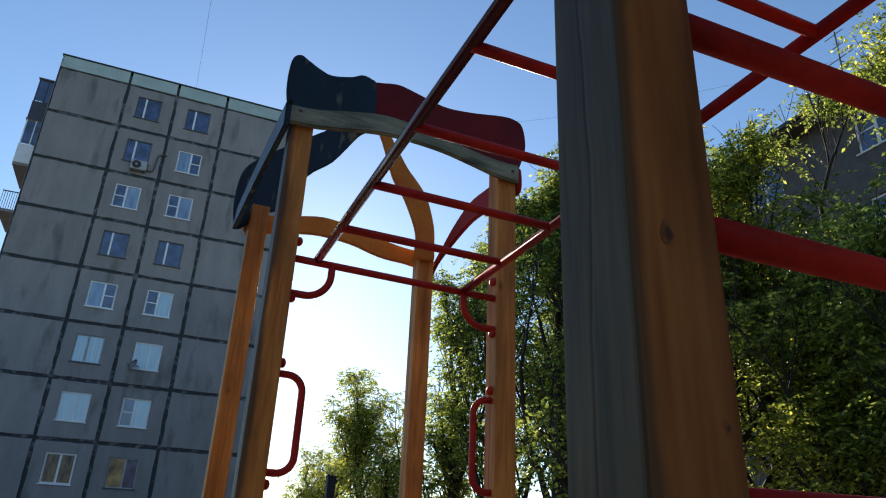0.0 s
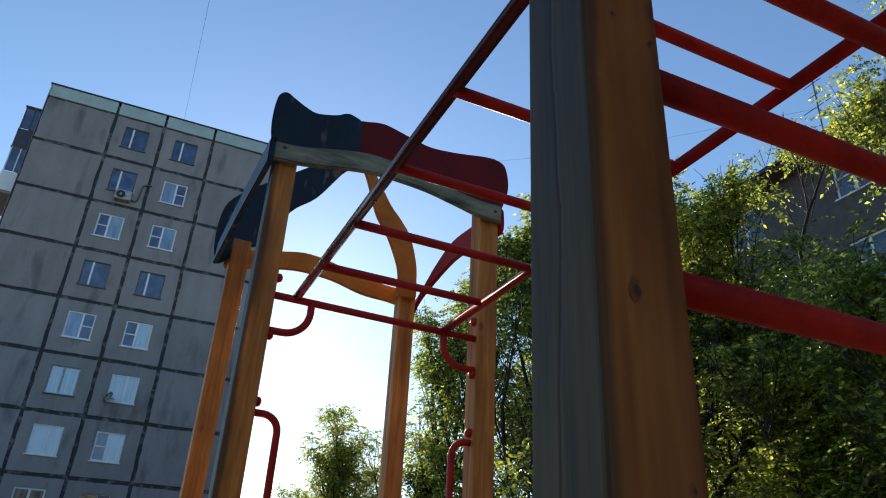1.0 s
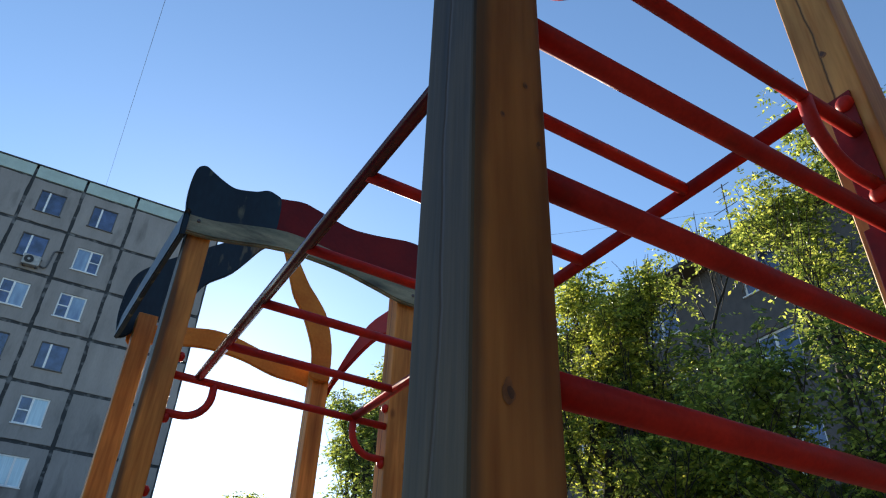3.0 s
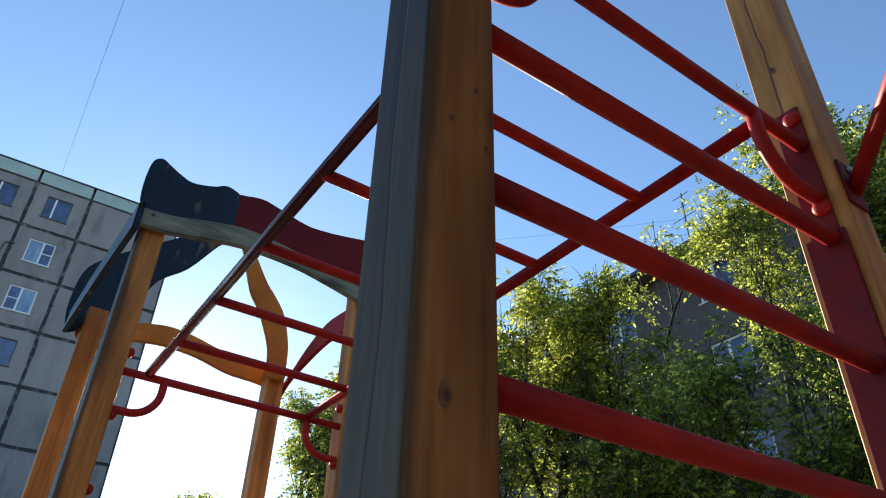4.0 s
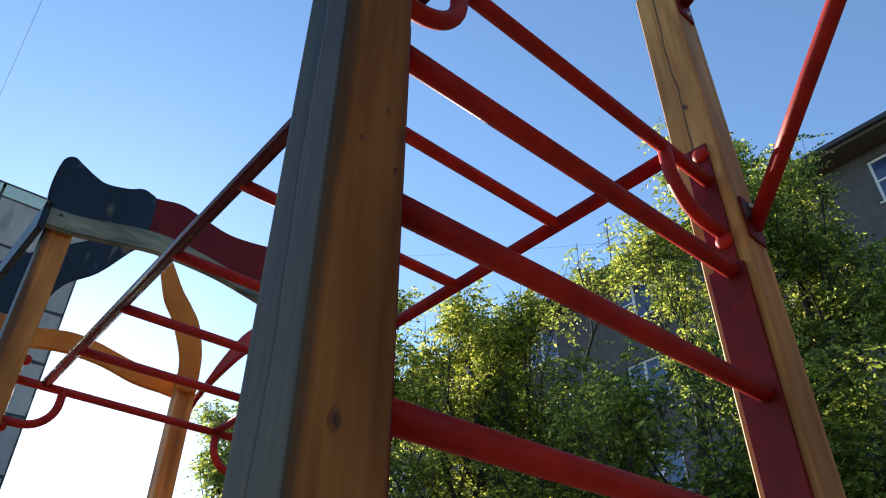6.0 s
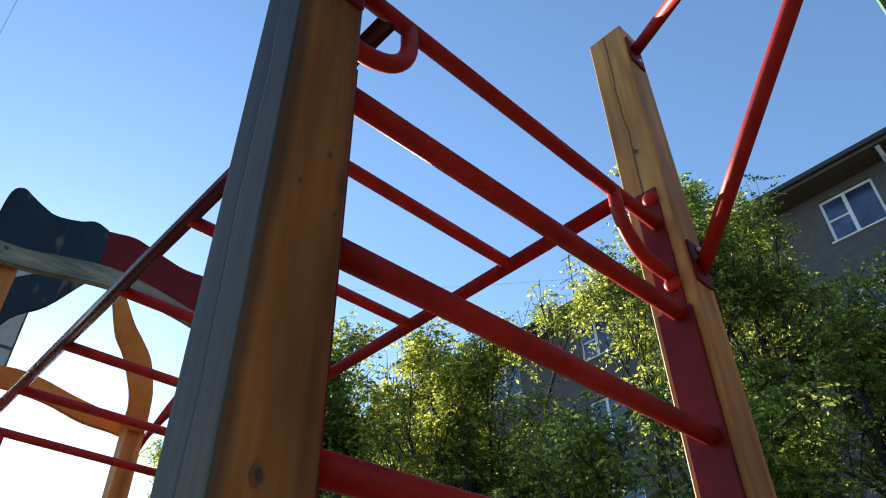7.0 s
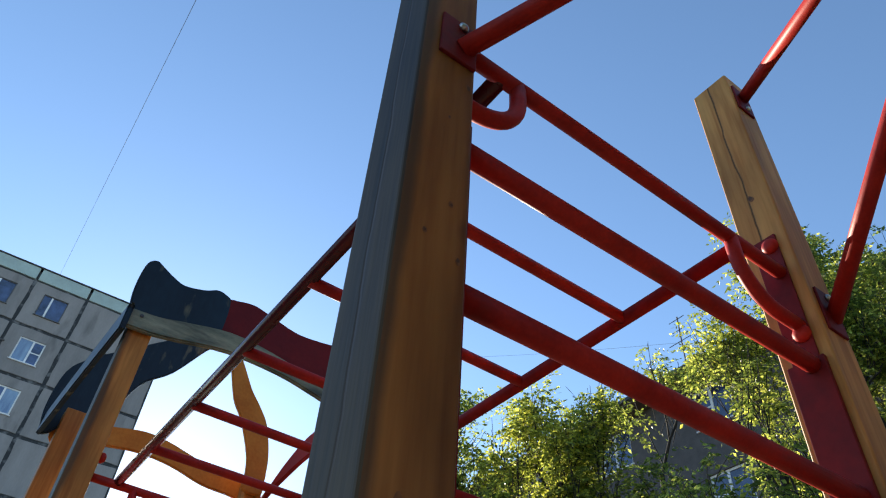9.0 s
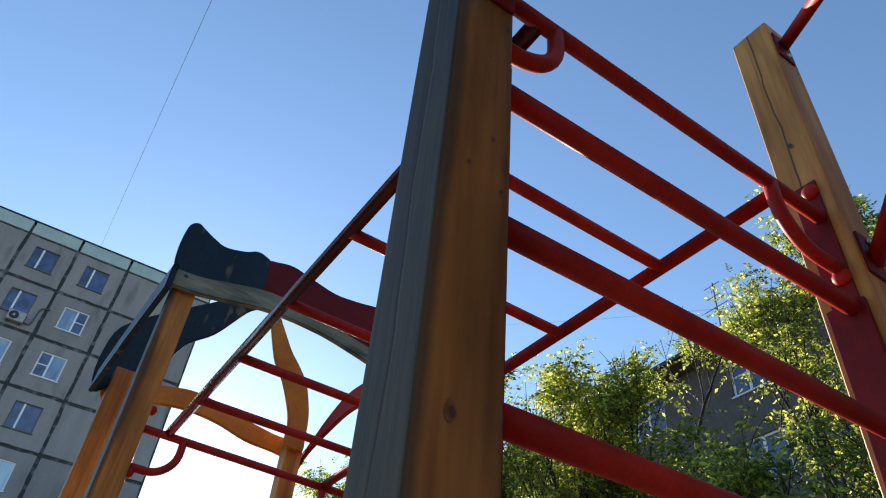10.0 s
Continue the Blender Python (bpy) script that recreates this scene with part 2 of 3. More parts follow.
CONCRETE = material("pebble_concrete", (0.31, 0.287, 0.278), 0.9, dark=(0.20, 0.187, 0.182), scale=0.9, stretch=(1.4, 1.4, 0.4), bump=0.6, fine=10, spread=0.6,
                    random_tint=0.07, stain=(0.13, 0.12, 0.117), stain_scale=0.75, stain_cut=0.56)
TAR = material("tar_joint", (0.035, 0.038, 0.042), 0.8, scale=2, fine=14, stain=(0.15, 0.15, 0.155), stain_scale=2.6, stain_cut=0.52)
PARAPET = material("pale_green_parapet", (0.42, 0.52, 0.49), 0.7, dark=(0.34, 0.42, 0.40), scale=1.2, fine=12, random_tint=0.04)
ROOF_EDGE = material("dark_roof_felt", (0.05, 0.05, 0.055), 0.8, scale=3)
WHITE = material("white_pvc", (0.78, 0.79, 0.80), 0.4, dark=(0.68, 0.69, 0.70), scale=3, bump=0.02)
OLD_FRAME = material("old_painted_frame", (0.42, 0.42, 0.41), 0.6, dark=(0.25, 0.25, 0.25), scale=6)
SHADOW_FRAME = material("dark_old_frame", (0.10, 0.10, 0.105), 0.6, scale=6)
# blue mottling of the panes is sky reflection painted into the base colour
GLASS = material("sky_tinted_glass", (0.055, 0.085, 0.20), 0.13, dark=(0.015, 0.022, 0.05), scale=1.6, bump=0, spec=1.0, spread=0.3, random_tint=0.25)
GLASS_PALE = material("pale_sky_tinted_glass", (0.26, 0.37, 0.50), 0.13, dark=(0.10, 0.15, 0.26), scale=1.8, stretch=(2, 2, 0.5), bump=0, spec=1.0, spread=0.4, random_tint=0.2)
# pale blinds, with the bright sky mirrored over them mixed into the colour
CURTAIN_SKY = material("pale_curtain_with_sky_sheen", (0.46, 0.60, 0.68), 0.12, dark=(0.34, 0.47, 0.56), scale=3, stretch=(6, 6, 0.3), bump=0, spec=0.9)
AMBER = material("amber_blind", (0.55, 0.34, 0.11), 0.3, dark=(0.10, 0.06, 0.03), scale=2.2, bump=0)
# brown and dark patches paint the trees mirrored in the panes
TREE_GLASS = material("glass_with_tree_reflection", (0.20, 0.15, 0.07), 0.15, dark=(0.03, 0.03, 0.035), scale=2.4, stretch=(3, 3, 0.7), bump=0, spec=0.9, spread=0.3)
BALCONY = material("dark_balcony_sheet", (0.05, 0.05, 0.07), 0.5, scale=3, random_tint=0.1)
BRICK = material("grey_plaster_wall", (0.125, 0.113, 0.11), 0.9, dark=(0.062, 0.058, 0.06), scale=3.5, bump=0.9, fine=26, spread=0.6, stain=(0.07, 0.066, 0.066), stain_scale=0.6, stain_cut=0.56)
SOFFIT = material("brown_soffit_boards", (0.10, 0.075, 0.05), 0.8, scale=2, stretch=(1, 6, 1))
SLATE = material("dark_roof_sheet", (0.04, 0.04, 0.048), 0.6, scale=2)
EARTH = material("dusty_earth", (0.14, 0.125, 0.085), 0.95, dark=(0.16, 0.135, 0.095), scale=0.35, fine=6, bump=0.6, spread=0.5)
BARK = material("grey_brown_bark", (0.05, 0.039, 0.03), 0.95, dark=(0.022, 0.018, 0.014), scale=10, stretch=(1, 1, 0.25), bump=0.8, fine=45)
LEAF = leaf_material("ash_leaf", (0.094, 0.125, 0.021), (0.30, 0.325, 0.06))
# brighter, yellower leaf copy: sunlight on some crowns put into the colour
LEAF_SUNLIT = leaf_material("sunlit_leaf", (0.122, 0.150, 0.022), (0.37, 0.375, 0.06))
WIRE = material("grey_wire", (0.16, 0.17, 0.19), 0.6, scale=3)


# ---- mesh helpers ----
def mesh_object(name, data_bm, mat, smooth=False):
    me = bpy.data.meshes.new(name)
    data_bm.to_mesh(me)
    data_bm.free()
    for p in me.polygons:
        p.use_smooth = smooth
    me.materials.append(mat)
    return new(name, me)


def part(name, bm, mat, parent, label="", smooth=False):
    ob = mesh_object(name, bm, mat, smooth)
    ob.parent = parent
    ob.matrix_parent_inverse = Matrix.Identity(4)
    return tagged(ob, label) if label else ob


def thing(name, label, category, at=(0, 0, 0), group="", kind=""):
    ob = new(name)
    ob.empty_display_size = 0.2
    ob.location = at
    return tagged(ob, label, category, group, kind)


def box(x0, x1, y0, y1, z0, z1, bevel=0.0, seg=2):
    bm = bmesh.new()
    v = [bm.verts.new(c) for c in ((x0, y0, z0), (x1, y0, z0), (x1, y1, z0), (x0, y1, z0), (x0, y0, z1), (x1, y0, z1), (x1, y1, z1), (x0, y1, z1))]
    for f in ((3, 2, 1, 0), (4, 5, 6, 7), (0, 1, 5, 4), (1, 2, 6, 5), (2, 3, 7, 6), (3, 0, 4, 7)):
        bm.faces.new([v[i] for i in f])
    if bevel:
        bmesh.ops.bevel(bm, geom=bm.edges[:], offset=bevel, segments=seg, affect="EDGES", profile=0.6)
    return bm


def tube(points, radius, sides=16, cap=True):
    """A round tube along a polyline."""
    bm = bmesh.new()
    pts = [Vector(p) for p in points]
    rings = []
    up = None
    for i, p in enumerate(pts):
        d = (pts[min(i + 1, len(pts) - 1)] - pts[max(i - 1, 0)]).normalized()
        if up is None:
            up = d.orthogonal().normalized()
        up = (up - d * up.dot(d)).normalized()
        side = d.cross(up)
        r = radius[i] if isinstance(radius, (list, tuple)) else radius
        rings.append([bm.verts.new(p + (up * math.cos(k * math.tau / sides) + side * math.sin(k * math.tau / sides)) * r) for k in range(sides)])
    for a, b in zip(rings, rings[1:]):
        for k in range(sides):
            bm.faces.new((a[k], a[(k + 1) % sides], b[(k + 1) % sides], b[k]))
    if cap:
        bm.faces.new(rings[0][::-1])
        bm.faces.new(rings[-1])
    bmesh.ops.recalc_face_normals(bm, faces=bm.faces[:])
    return bm


def smooth_line(points, steps=6, closed=False):
    """Catmull-Rom through control points of any dimension."""
    p = [np.array(q, float) for q in points]
    n = len(p)
    out = []
    for i in range(n if closed else n - 1):
        if closed:
            a, b, c, d = p[(i - 1) % n], p[i], p[(i + 1) % n], p[(i + 2) % n]
        else:
            a, b, c, d = p[max(i - 1, 0)], p[i], p[i + 1], p[min(i + 2, n - 1)]
        for s in range(steps):
            t = s / steps
            out.append(0.5 * (2 * b + (c - a) * t + (2 * a - 5 * b + 4 * c - d) * t * t + (3 * b - a - 3 * c + d) * t ** 3))
    if not closed:
        out.append(p[-1])
    return out


def board(outline, place, thick, bevel=0.006):
    """A cut board: a closed 2D outline, turned into space by place(u, v, w), w through its thickness."""
    bm = bmesh.new()
    front = [bm.verts.new(place(u, v, 0)) for u, v in outline]
    back = [bm.verts.new(place(u, v, thick)) for u, v in outline]
    f0 = bm.faces.new(front)
    f1 = bm.faces.new(back[::-1])
    n = len(front)
    for i in range(n):
        bm.faces.new((front[i], back[i], back[(i + 1) % n], front[(i + 1) % n]))
    bmesh.ops.recalc_face_normals(bm, faces=bm.faces[:])
    if bevel:
        edges = [e for e in bm.edges if len(e.link_faces) == 2 and (f0 in e.link_faces or f1 in e.link_faces)]
        bmesh.ops.bevel(bm, geom=edges, offset=bevel, segments=2, affect="EDGES")
    return bm


def dome(centre, axis, radius, depth):
    """A rounded cap whose flat side faces away from axis."""
    bm = bmesh.new()
    bmesh.ops.create_uvsphere(bm, u_segments=14, v_segments=10, radius=radius)
    q = Vector(axis).to_track_quat("Z", "Y").to_matrix().to_4x4()
    bmesh.ops.transform(bm, matrix=Matrix.Translation(centre) @ q @ Matrix.Diagonal((1, 1, depth / radius, 1)), verts=bm.verts[:])
    return bm


def post(z1, size=0.095, deep=0.095, bevel=0.006):
    """A squared timber post with eased edges, in its own coordinates."""
    return box(-size / 2, size / 2, -deep / 2, deep / 2, 0, z1, bevel, 3)


# ---- ground ----
def ground():
    bm = bmesh.new()
    n, half = 60, 400.0
    grid = []
    for i in range(n + 1):
        row = []
        for j in range(n + 1):
            u, v = 2 * i / n - 1, 2 * j / n - 1
            x, y = half * u * abs(u), half * v * abs(v)
            h = 0.06 * noise.noise((x * 0.3, y * 0.3, 0)) if max(abs(x), abs(y)) > 6 else 0
            row.append(bm.verts.new((x, y, h - 0.02)))
        grid.append(row)
    for i in range(n):
        for j in range(n):
            bm.faces.new((grid[i][j], grid[i + 1][j], grid[i + 1][j + 1], grid[i][j + 1]))
    ob = mesh_object("ground", bm, EARTH, True)
    tagged(ob, "dusty worn earth of the yard", "ground", kind="structure")


ground()

# ---- the climbing frame: two near posts, wall bars, overhead ladder ----
P1, P2 = (-0.1385, 1.7215), (0.811, 1.7245)
FL, FR, BL, BR = (-0.142, 3.83), (0.824, 3.83), (-0.152, 4.81), (0.818, 4.81)
POST = 0.095
NEAR_Y, FAR_Y, RUNG = 1.712, 3.805, 0.3553
RAIL_L, Z_L = -0.006, 2.283


def right_rail(y):
    """The right rail runs a little out of true."""
    s = (y - NEAR_Y) / (FAR_Y - NEAR_Y)
    return Vector((0.624 + 0.008 * s, y, 2.278 - 0.006 * s))


TOP = 2.992

frame_thing = thing("climbing_frame", "red tube overhead ladder and wall bars between orange timber posts", "climbing frame", (0.34, 1.72, 0))


def local(bm, parent):
    bmesh.ops.translate(bm, vec=-Vector(parent.location), verts=bm.verts[:])
    return bm


def post_part(xy, z1, parent, label="", mat=None, deep=0.095):
    ob = part("post", post(z1 + 0.3, POST, deep), mat or WOOD, parent, label)
    ob.location = Vector((xy[0], xy[1], -0.3)) - Vector(parent.location)
    return ob


def red_tube(name, pts, r, parent, label=""):
    return part(name, local(tube(pts, r), parent), RED, parent, label, True)


def loop_points(x_post, x_bar, y, z_bar, drop=0.141):
    """A quarter bend from the end bar down and back into the post."""
    w = x_post - x_bar
    s = math.copysign(1, w)
    r = 0.098
    pts = [(x_bar, y, z_bar)]
    pts.append((x_bar, y, z_bar - drop + r))
    for k in range(1, 11):
        t = math.pi / 2 * k / 10
        pts.append((x_bar + s * r * (1 - math.cos(t)), y, z_bar - drop + r - r * math.sin(t)))
    pts.append((x_post, y, z_bar - drop))
    return pts


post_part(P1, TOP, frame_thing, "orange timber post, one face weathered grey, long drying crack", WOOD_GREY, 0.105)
# paler tone here stands for sunlight on the post
post_part(P2, TOP, frame_thing, "orange timber post, paled as if sunlit, with a knot and a long crack", WOOD_PALE, 0.105)
KNOT = material("brown_knot", (0.27, 0.11, 0.026), 0.6, dark=(0.17, 0.065, 0.016), scale=120, bump=0.1)
KNOT_CORE = material("dark_knot_core", (0.13, 0.055, 0.016), 0.6, dark=(0.07, 0.028, 0.01), scale=150, bump=0.2)


def knot(x, y, z, axis, r):
    """A small knot, level with the face of the post: a brown rim round a darker heart."""
    q = Vector(axis).to_track_quat("Z", "Y").to_matrix().to_4x4()
    rim = None
    for k, (size, mat) in enumerate(((r, KNOT), (r * 0.62, KNOT_CORE))):
        bm = bmesh.new()
        bmesh.ops.create_circle(bm, cap_ends=True, segments=18, radius=size)
        for v in bm.verts:
            v.co *= 0.85 + 0.55 * noise.noise((v.co.x * 120 + x * 50, v.co.y * 120, z * 9 + k))
        lift = Vector(axis) * 0.0004 * k
        bmesh.ops.transform(bm, matrix=Matrix.Translation(Vector((x, y, z)) + lift) @ q @ Matrix.Diagonal((0.9, 1.35, 1, 1)), verts=bm.verts[:])
        ob = part("knot" if not k else "knot_core", local(bm, frame_thing), mat, rim or frame_thing)
        rim = rim or ob


front1, side2 = P1[1] - 0.0525 - 0.0008, P2[0] - POST / 2 - 0.0008
for x, z, r in ((-0.148, 1.495, 0.0085), (-0.118, 1.86, 0.004), (-0.104, 1.78, 0.0045), (-0.15, 1.80, 0.0035), (-0.102, 2.11, 0.006), (-0.108, 1.34, 0.005), (-0.13, 2.02, 0.003)):
    knot(x, front1, z, (0, -1, 0), r)
for y, z, r in ((P2[1] - 0.005, 2.52, 0.009),):
    knot(side2, y, z, (-1, 0, 0), r)

# rails carry their shade in the paint colour
part("rail", local(tube([(RAIL_L, NEAR_Y, Z_L), (RAIL_L, FAR_Y, Z_L)], 0.0165), frame_thing), RED_DARK, frame_thing, "red rail, paint darkened for the shade on it", True)
part("rail", local(tube([right_rail(NEAR_Y), right_rail(FAR_Y)], 0.0165), frame_thing), RED_RAIL, frame_thing, "red rail, paint dimmed for the shade on it", True)
for i in range(1, 6):
    y = FAR_Y - RUNG * i
    red_tube("rung", [(RAIL_L, y, Z_L - 0.006), right_rail(y)], 0.0145, frame_thing)
for y, a, b, reach_a, reach_b, za, zb_ in ((NEAR_Y, P1[0] + POST / 2, P2[0] - POST / 2, 0.121, 0.170, 2.282, 2.280),
                                           (FAR_Y, FL[0] + POST / 2, FR[0] - POST / 2, 0.150, 0.146, 2.274, 2.262)):
    red_tube("end_bar", [(a - 0.003, y, za), (b + 0.003, y, zb_)], 0.0145, frame_thing)
    for face, sgn, reach in ((a, 1, reach_a), (b, -1, reach_b)):
        xb = face + sgn * reach
        zb = za + (zb_ - za) * (xb - a) / (b - a)
        red_tube("bent_bracket", loop_points(face - sgn * 0.003, xb, y, zb), 0.0145, frame_thing)
        for zc in (zb + 0.075, zb - 0.160):
            part("cap_nut", local(dome((face + sgn * 0.008, y, zc), (sgn, 0, 0), 0.019, 0.014), frame_thing), RED, frame_thing, "red plastic cap nut", True)
        if y == NEAR_Y:
            part("bracket_plate", local(box(min(face, face + sgn * 0.006), max(face, face + sgn * 0.006), y - 0.016, y + 0.040, zb - 0.235, zb + 0.105, 0.0015), frame_thing),
                 RED_PLATE, frame_thing)

# wall bars with the flat red channels that hold them
for z in (2.042, 1.785, 1.541, 1.296, 1.05, 0.80, 0.55, 0.30):
    a, b = P1[0] + POST / 2 - 0.003, P2[0] - POST / 2 - 0.004
    red_tube("wall_bar", [(a, NEAR_Y, z - 0.010), (b, NEAR_Y, z + 0.004)], 0.0172, frame_thing)
for face, sgn in ((P1[0] + POST / 2, 1), (P2[0] - POST / 2, -1)):
    part("channel", local(box(min(face, face + sgn * 0.012), max(face, face + sgn * 0.012), NEAR_Y - 0.026, NEAR_Y + 0.050, 0.15, 2.06, 0.002), frame_thing), RED_PLATE, frame_thing)


def console(base, direction, length, bend=None, low_bolt=False):
    """A tube that leaves the front of a post by a bolted flange plate."""
    b = Vector(base)
    d = Vector(direction).normalized()
    pts = [b, b + d * length * 0.5, b + d * length]
    if bend:
        for k in range(1, 9):
            t = k / 8
            dd = (d * (1 - t) + Vector(bend).normalized() * t).normalized()
            pts.append(pts[-1] + dd * 0.03)
        pts.append(pts[-1] + Vector(bend).normalized() * 0.5)
    ob = red_tube("console_tube", pts, 0.0165, frame_thing)
    x, y, z = base
    low, high = (-0.068, 0.03) if low_bolt else (-0.040, 0.065)
    plate = part("flange_plate", local(box(x - 0.040, x + 0.024, y - 0.006, y, z + low, z + high, 0.002), frame_thing), RED_PLATE, frame_thing)
    dz = -0.052 if low_bolt else 0.05
    part("bolt", local(dome((x - 0.004, y - 0.008, z + dz), (0, -1, 0), 0.009, 0.006), frame_thing), STEEL, plate, "zinc bolt head", True)
    return ob


FRONT1, FRONT2 = P1[1] - 0.0525, P2[1] - 0.0525
console((-0.118, FRONT1, 2.197), (0.49, -0.76, 0.426), 0.85)
console((0.822, FRONT2, 2.163), (-0.52, -0.74, 0.42), 0.62, (-0.05, -0.2, 1))
console((0.814, FRONT2, 2.912), (-0.49, -0.76, -0.30), 0.80, low_bolt=True)

# the shelter roof behind, whose verge just shows; its rear posts
RIDGE_X, RIDGE_Z, PITCH = 0.34, 3.31, 0.876


def slope(sgn, length, y0, y1, t0, t1):
    """A strip along one roof slope, from the ridge down, between two depths under the roof line."""
    bm = box(0, length, y0, y1, -t1, -t0, 0.003, 1)
    m = Matrix.Translation((RIDGE_X, 0, RIDGE_Z)) @ Matrix.Diagonal((sgn, 1, 1, 1)) @ Matrix.Rotation(math.atan(PITCH), 4, "Y")
    bmesh.ops.transform(bm, matrix=m, verts=bm.verts[:])
    bmesh.ops.recalc_face_normals(bm, faces=bm.faces[:])
    return local(bm, frame_thing)


for sgn in (1, -1):
    part("roof_sheet", slope(sgn, 1.25, -0.7, 1.095, -0.02, 0.0), BLACK, frame_thing, "dark sloping roof sheet")
    part("verge_board", slope(sgn, 1.25, 1.122, 1.152, -0.03, 0.05), LIME, frame_thing, "light green verge board")
    part("verge_strip", slope(sgn, 1.25, 1.097, 1.12, -0.02, 0.012), OLD_FRAME, frame_thing, "grey edge strip")
for x in (P1[0], P2[0]):
    post_part((x, -0.3), 2.83, frame_thing)

# ---- the play tower ----
tower = thing("play_tower", "timber play tower with wavy coloured roof boards and red grab handles", "play tower", (0.33, 4.32, 0))
for p, z in ((FL, 2.93), (FR, 2.93), (BL, 2.93), (BR, 2.93)):
    post_part(p, z, tower, "", WOOD_EDGE if p == FL else WOOD)
PLANK_Y = FL[1] - POST / 2


def front_place(y):
    return lambda u, v, w: Vector((u, y + w, v)) - Vector(tower.location)


def side_place(x):
    return lambda u, v, w: Vector((x + w, u, v)) - Vector(tower.location)


bow_top = smooth_line([(-0.217, 2.93), (-0.10, 2.938), (0.0, 2.962), (0.20, 3.002), (0.40, 2.988), (0.62, 2.945), (0.76, 2.926), (0.873, 2.926)], 4)
bow_low = smooth_line([(0.873, 2.836), (0.76, 2.842), (0.63, 2.870), (0.45, 2.902), (0.21, 2.907), (0.0, 2.868), (-0.10, 2.851), (-0.205, 2.846)], 4)
part("roof_plank", board(bow_top + bow_low, front_place(PLANK_Y - 0.030), 0.028), B_GREEN, tower, "faded green bowed plank, paint worn")
back_plank = smooth_line([(-0.20, 2.905), (-0.05, 2.945), (0.06, 2.97), (0.21, 2.998), (0.35, 2.985), (0.52, 2.945), (0.72, 2.912), (0.855, 2.90), (0.86, 2.805), (0.72, 2.812), (0.57, 2.822), (0.39, 2.866),
                          (0.21, 2.880), (0.06, 2.861), (-0.05, 2.84), (-0.20, 2.80)], 4, True)
part("roof_plank", board(back_plank, front_place(BL[1] + POST / 2 + 0.028), 0.024), B_YELLOW, tower, "yellow bowed plank")
red_side = smooth_line([(3.77, 2.90), (3.80, 2.935), (3.95, 2.955), (4.09, 2.972), (4.306, 2.985), (4.525, 2.928), (4.70, 2.85), (4.86, 2.785), (4.87, 2.73), (4.754, 2.79), (4.554, 2.832), (4.296, 2.862), (4.08, 2.840),
                        (3.90, 2.81), (3.78, 2.80)], 4, True)
part("roof_plank", board(red_side, side_place(FR[0] + POST / 2 + 0.002), 0.024), B_RED_LIT, tower, "red wavy side plank")


def splayed(u, v, w):
    return Vector((-0.203 - 0.046 * (u - 3.74) / 1.14 - w, u, v)) - Vector(tower.location)


part("roof_plank", board(smooth_line([(3.73, 2.82), (3.735, 2.915), (3.77, 2.932), (4.3, 2.935), (4.85, 2.915), (4.885, 2.89), (4.885, 2.825), (4.84, 2.812), (4.3, 2.82), (3.77, 2.805)], 4, True), splayed, 0.024),
     B_BLUE, tower, "dark blue side plank")

blue_top = smooth_line([(-0.205, 2.91), (-0.226, 3.0), (-0.231, 3.10), (-0.222, 3.185), (-0.190, 3.215), (-0.15, 3.196), (-0.10, 3.17), (-0.045, 3.154), (0.04, 3.175), (0.09, 3.202),
                        (0.13, 3.198), (0.165, 3.170), (0.17, 3.05), (0.16, 2.96)], 5)
red_top = smooth_line([(0.140, 2.96), (0.142, 3.05), (0.142, 3.17), (0.20, 3.197), (0.27, 3.210), (0.34, 3.197), (0.49, 3.163), (0.60, 3.168), (0.70, 3.184), (0.80, 3.203), (0.87, 3.203),
                       (0.914, 3.170), (0.928, 3.05), (0.885, 2.91)], 5)
part("roof_board", board(blue_top, front_place(PLANK_Y + 0.001), 0.024), B_BLUE, tower, "dark blue wavy board with scuffed paint")
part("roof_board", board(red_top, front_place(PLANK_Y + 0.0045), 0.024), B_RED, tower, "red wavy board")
back_y = BL[1] + POST / 2 + 0.002
back_blue = smooth_line([(-0.246, 2.81), (-0.289, 2.93), (-0.275, 3.15), (-0.19, 3.27), (-0.05, 3.39), (0.15, 3.55), (0.30, 3.66), (0.42, 3.70), (0.43, 3.64), (0.365, 3.575), (0.229, 3.363), (0.089, 3.225), (-0.01, 3.0),
                         (-0.145, 2.92)], 4, True)
part("roof_board", board(back_blue, front_place(back_y), 0.024), B_BLUE, tower, "dark blue wavy board rising to the gable")
rib = smooth_line([(0.36, 3.65), (0.46, 3.56), (0.545, 3.335), (0.580, 3.255), (0.647, 3.16), (0.722, 2.992), (0.742, 2.88), (0.745, 2.80), (0.85, 2.80), (0.855, 2.88), (0.846, 3.02), (0.795, 3.19), (0.725, 3.29), (0.655, 3.37),
                   (0.56, 3.52), (0.45, 3.68)], 4, True)
part("roof_board", board(rib, front_place(BR[1] - POST / 2 - 0.026), 0.024), B_YELLOW, tower, "yellow curved gable board")
for x, z in ((-0.163, 2.908), (0.838, 2.885)):
    part("bolt", local(dome((x, PLANK_Y - 0.0325, z), (0, -1, 0), 0.008, 0.004), tower), SHADOW_FRAME, tower, "dull dark bolt head", True)


def grab_handle(face, sgn, y, z0, z1, reach=0.085, r=0.06):
    pts = [(face - sgn * 0.003, y, z1)]
    for k in range(0, 7):
        t = math.pi / 2 * k / 6
        pts.append((face + sgn * (reach - r + r * math.sin(t)), y, z1 - r + r * math.cos(t)))
    for k in range(0, 7):
        t = math.pi / 2 * k / 6
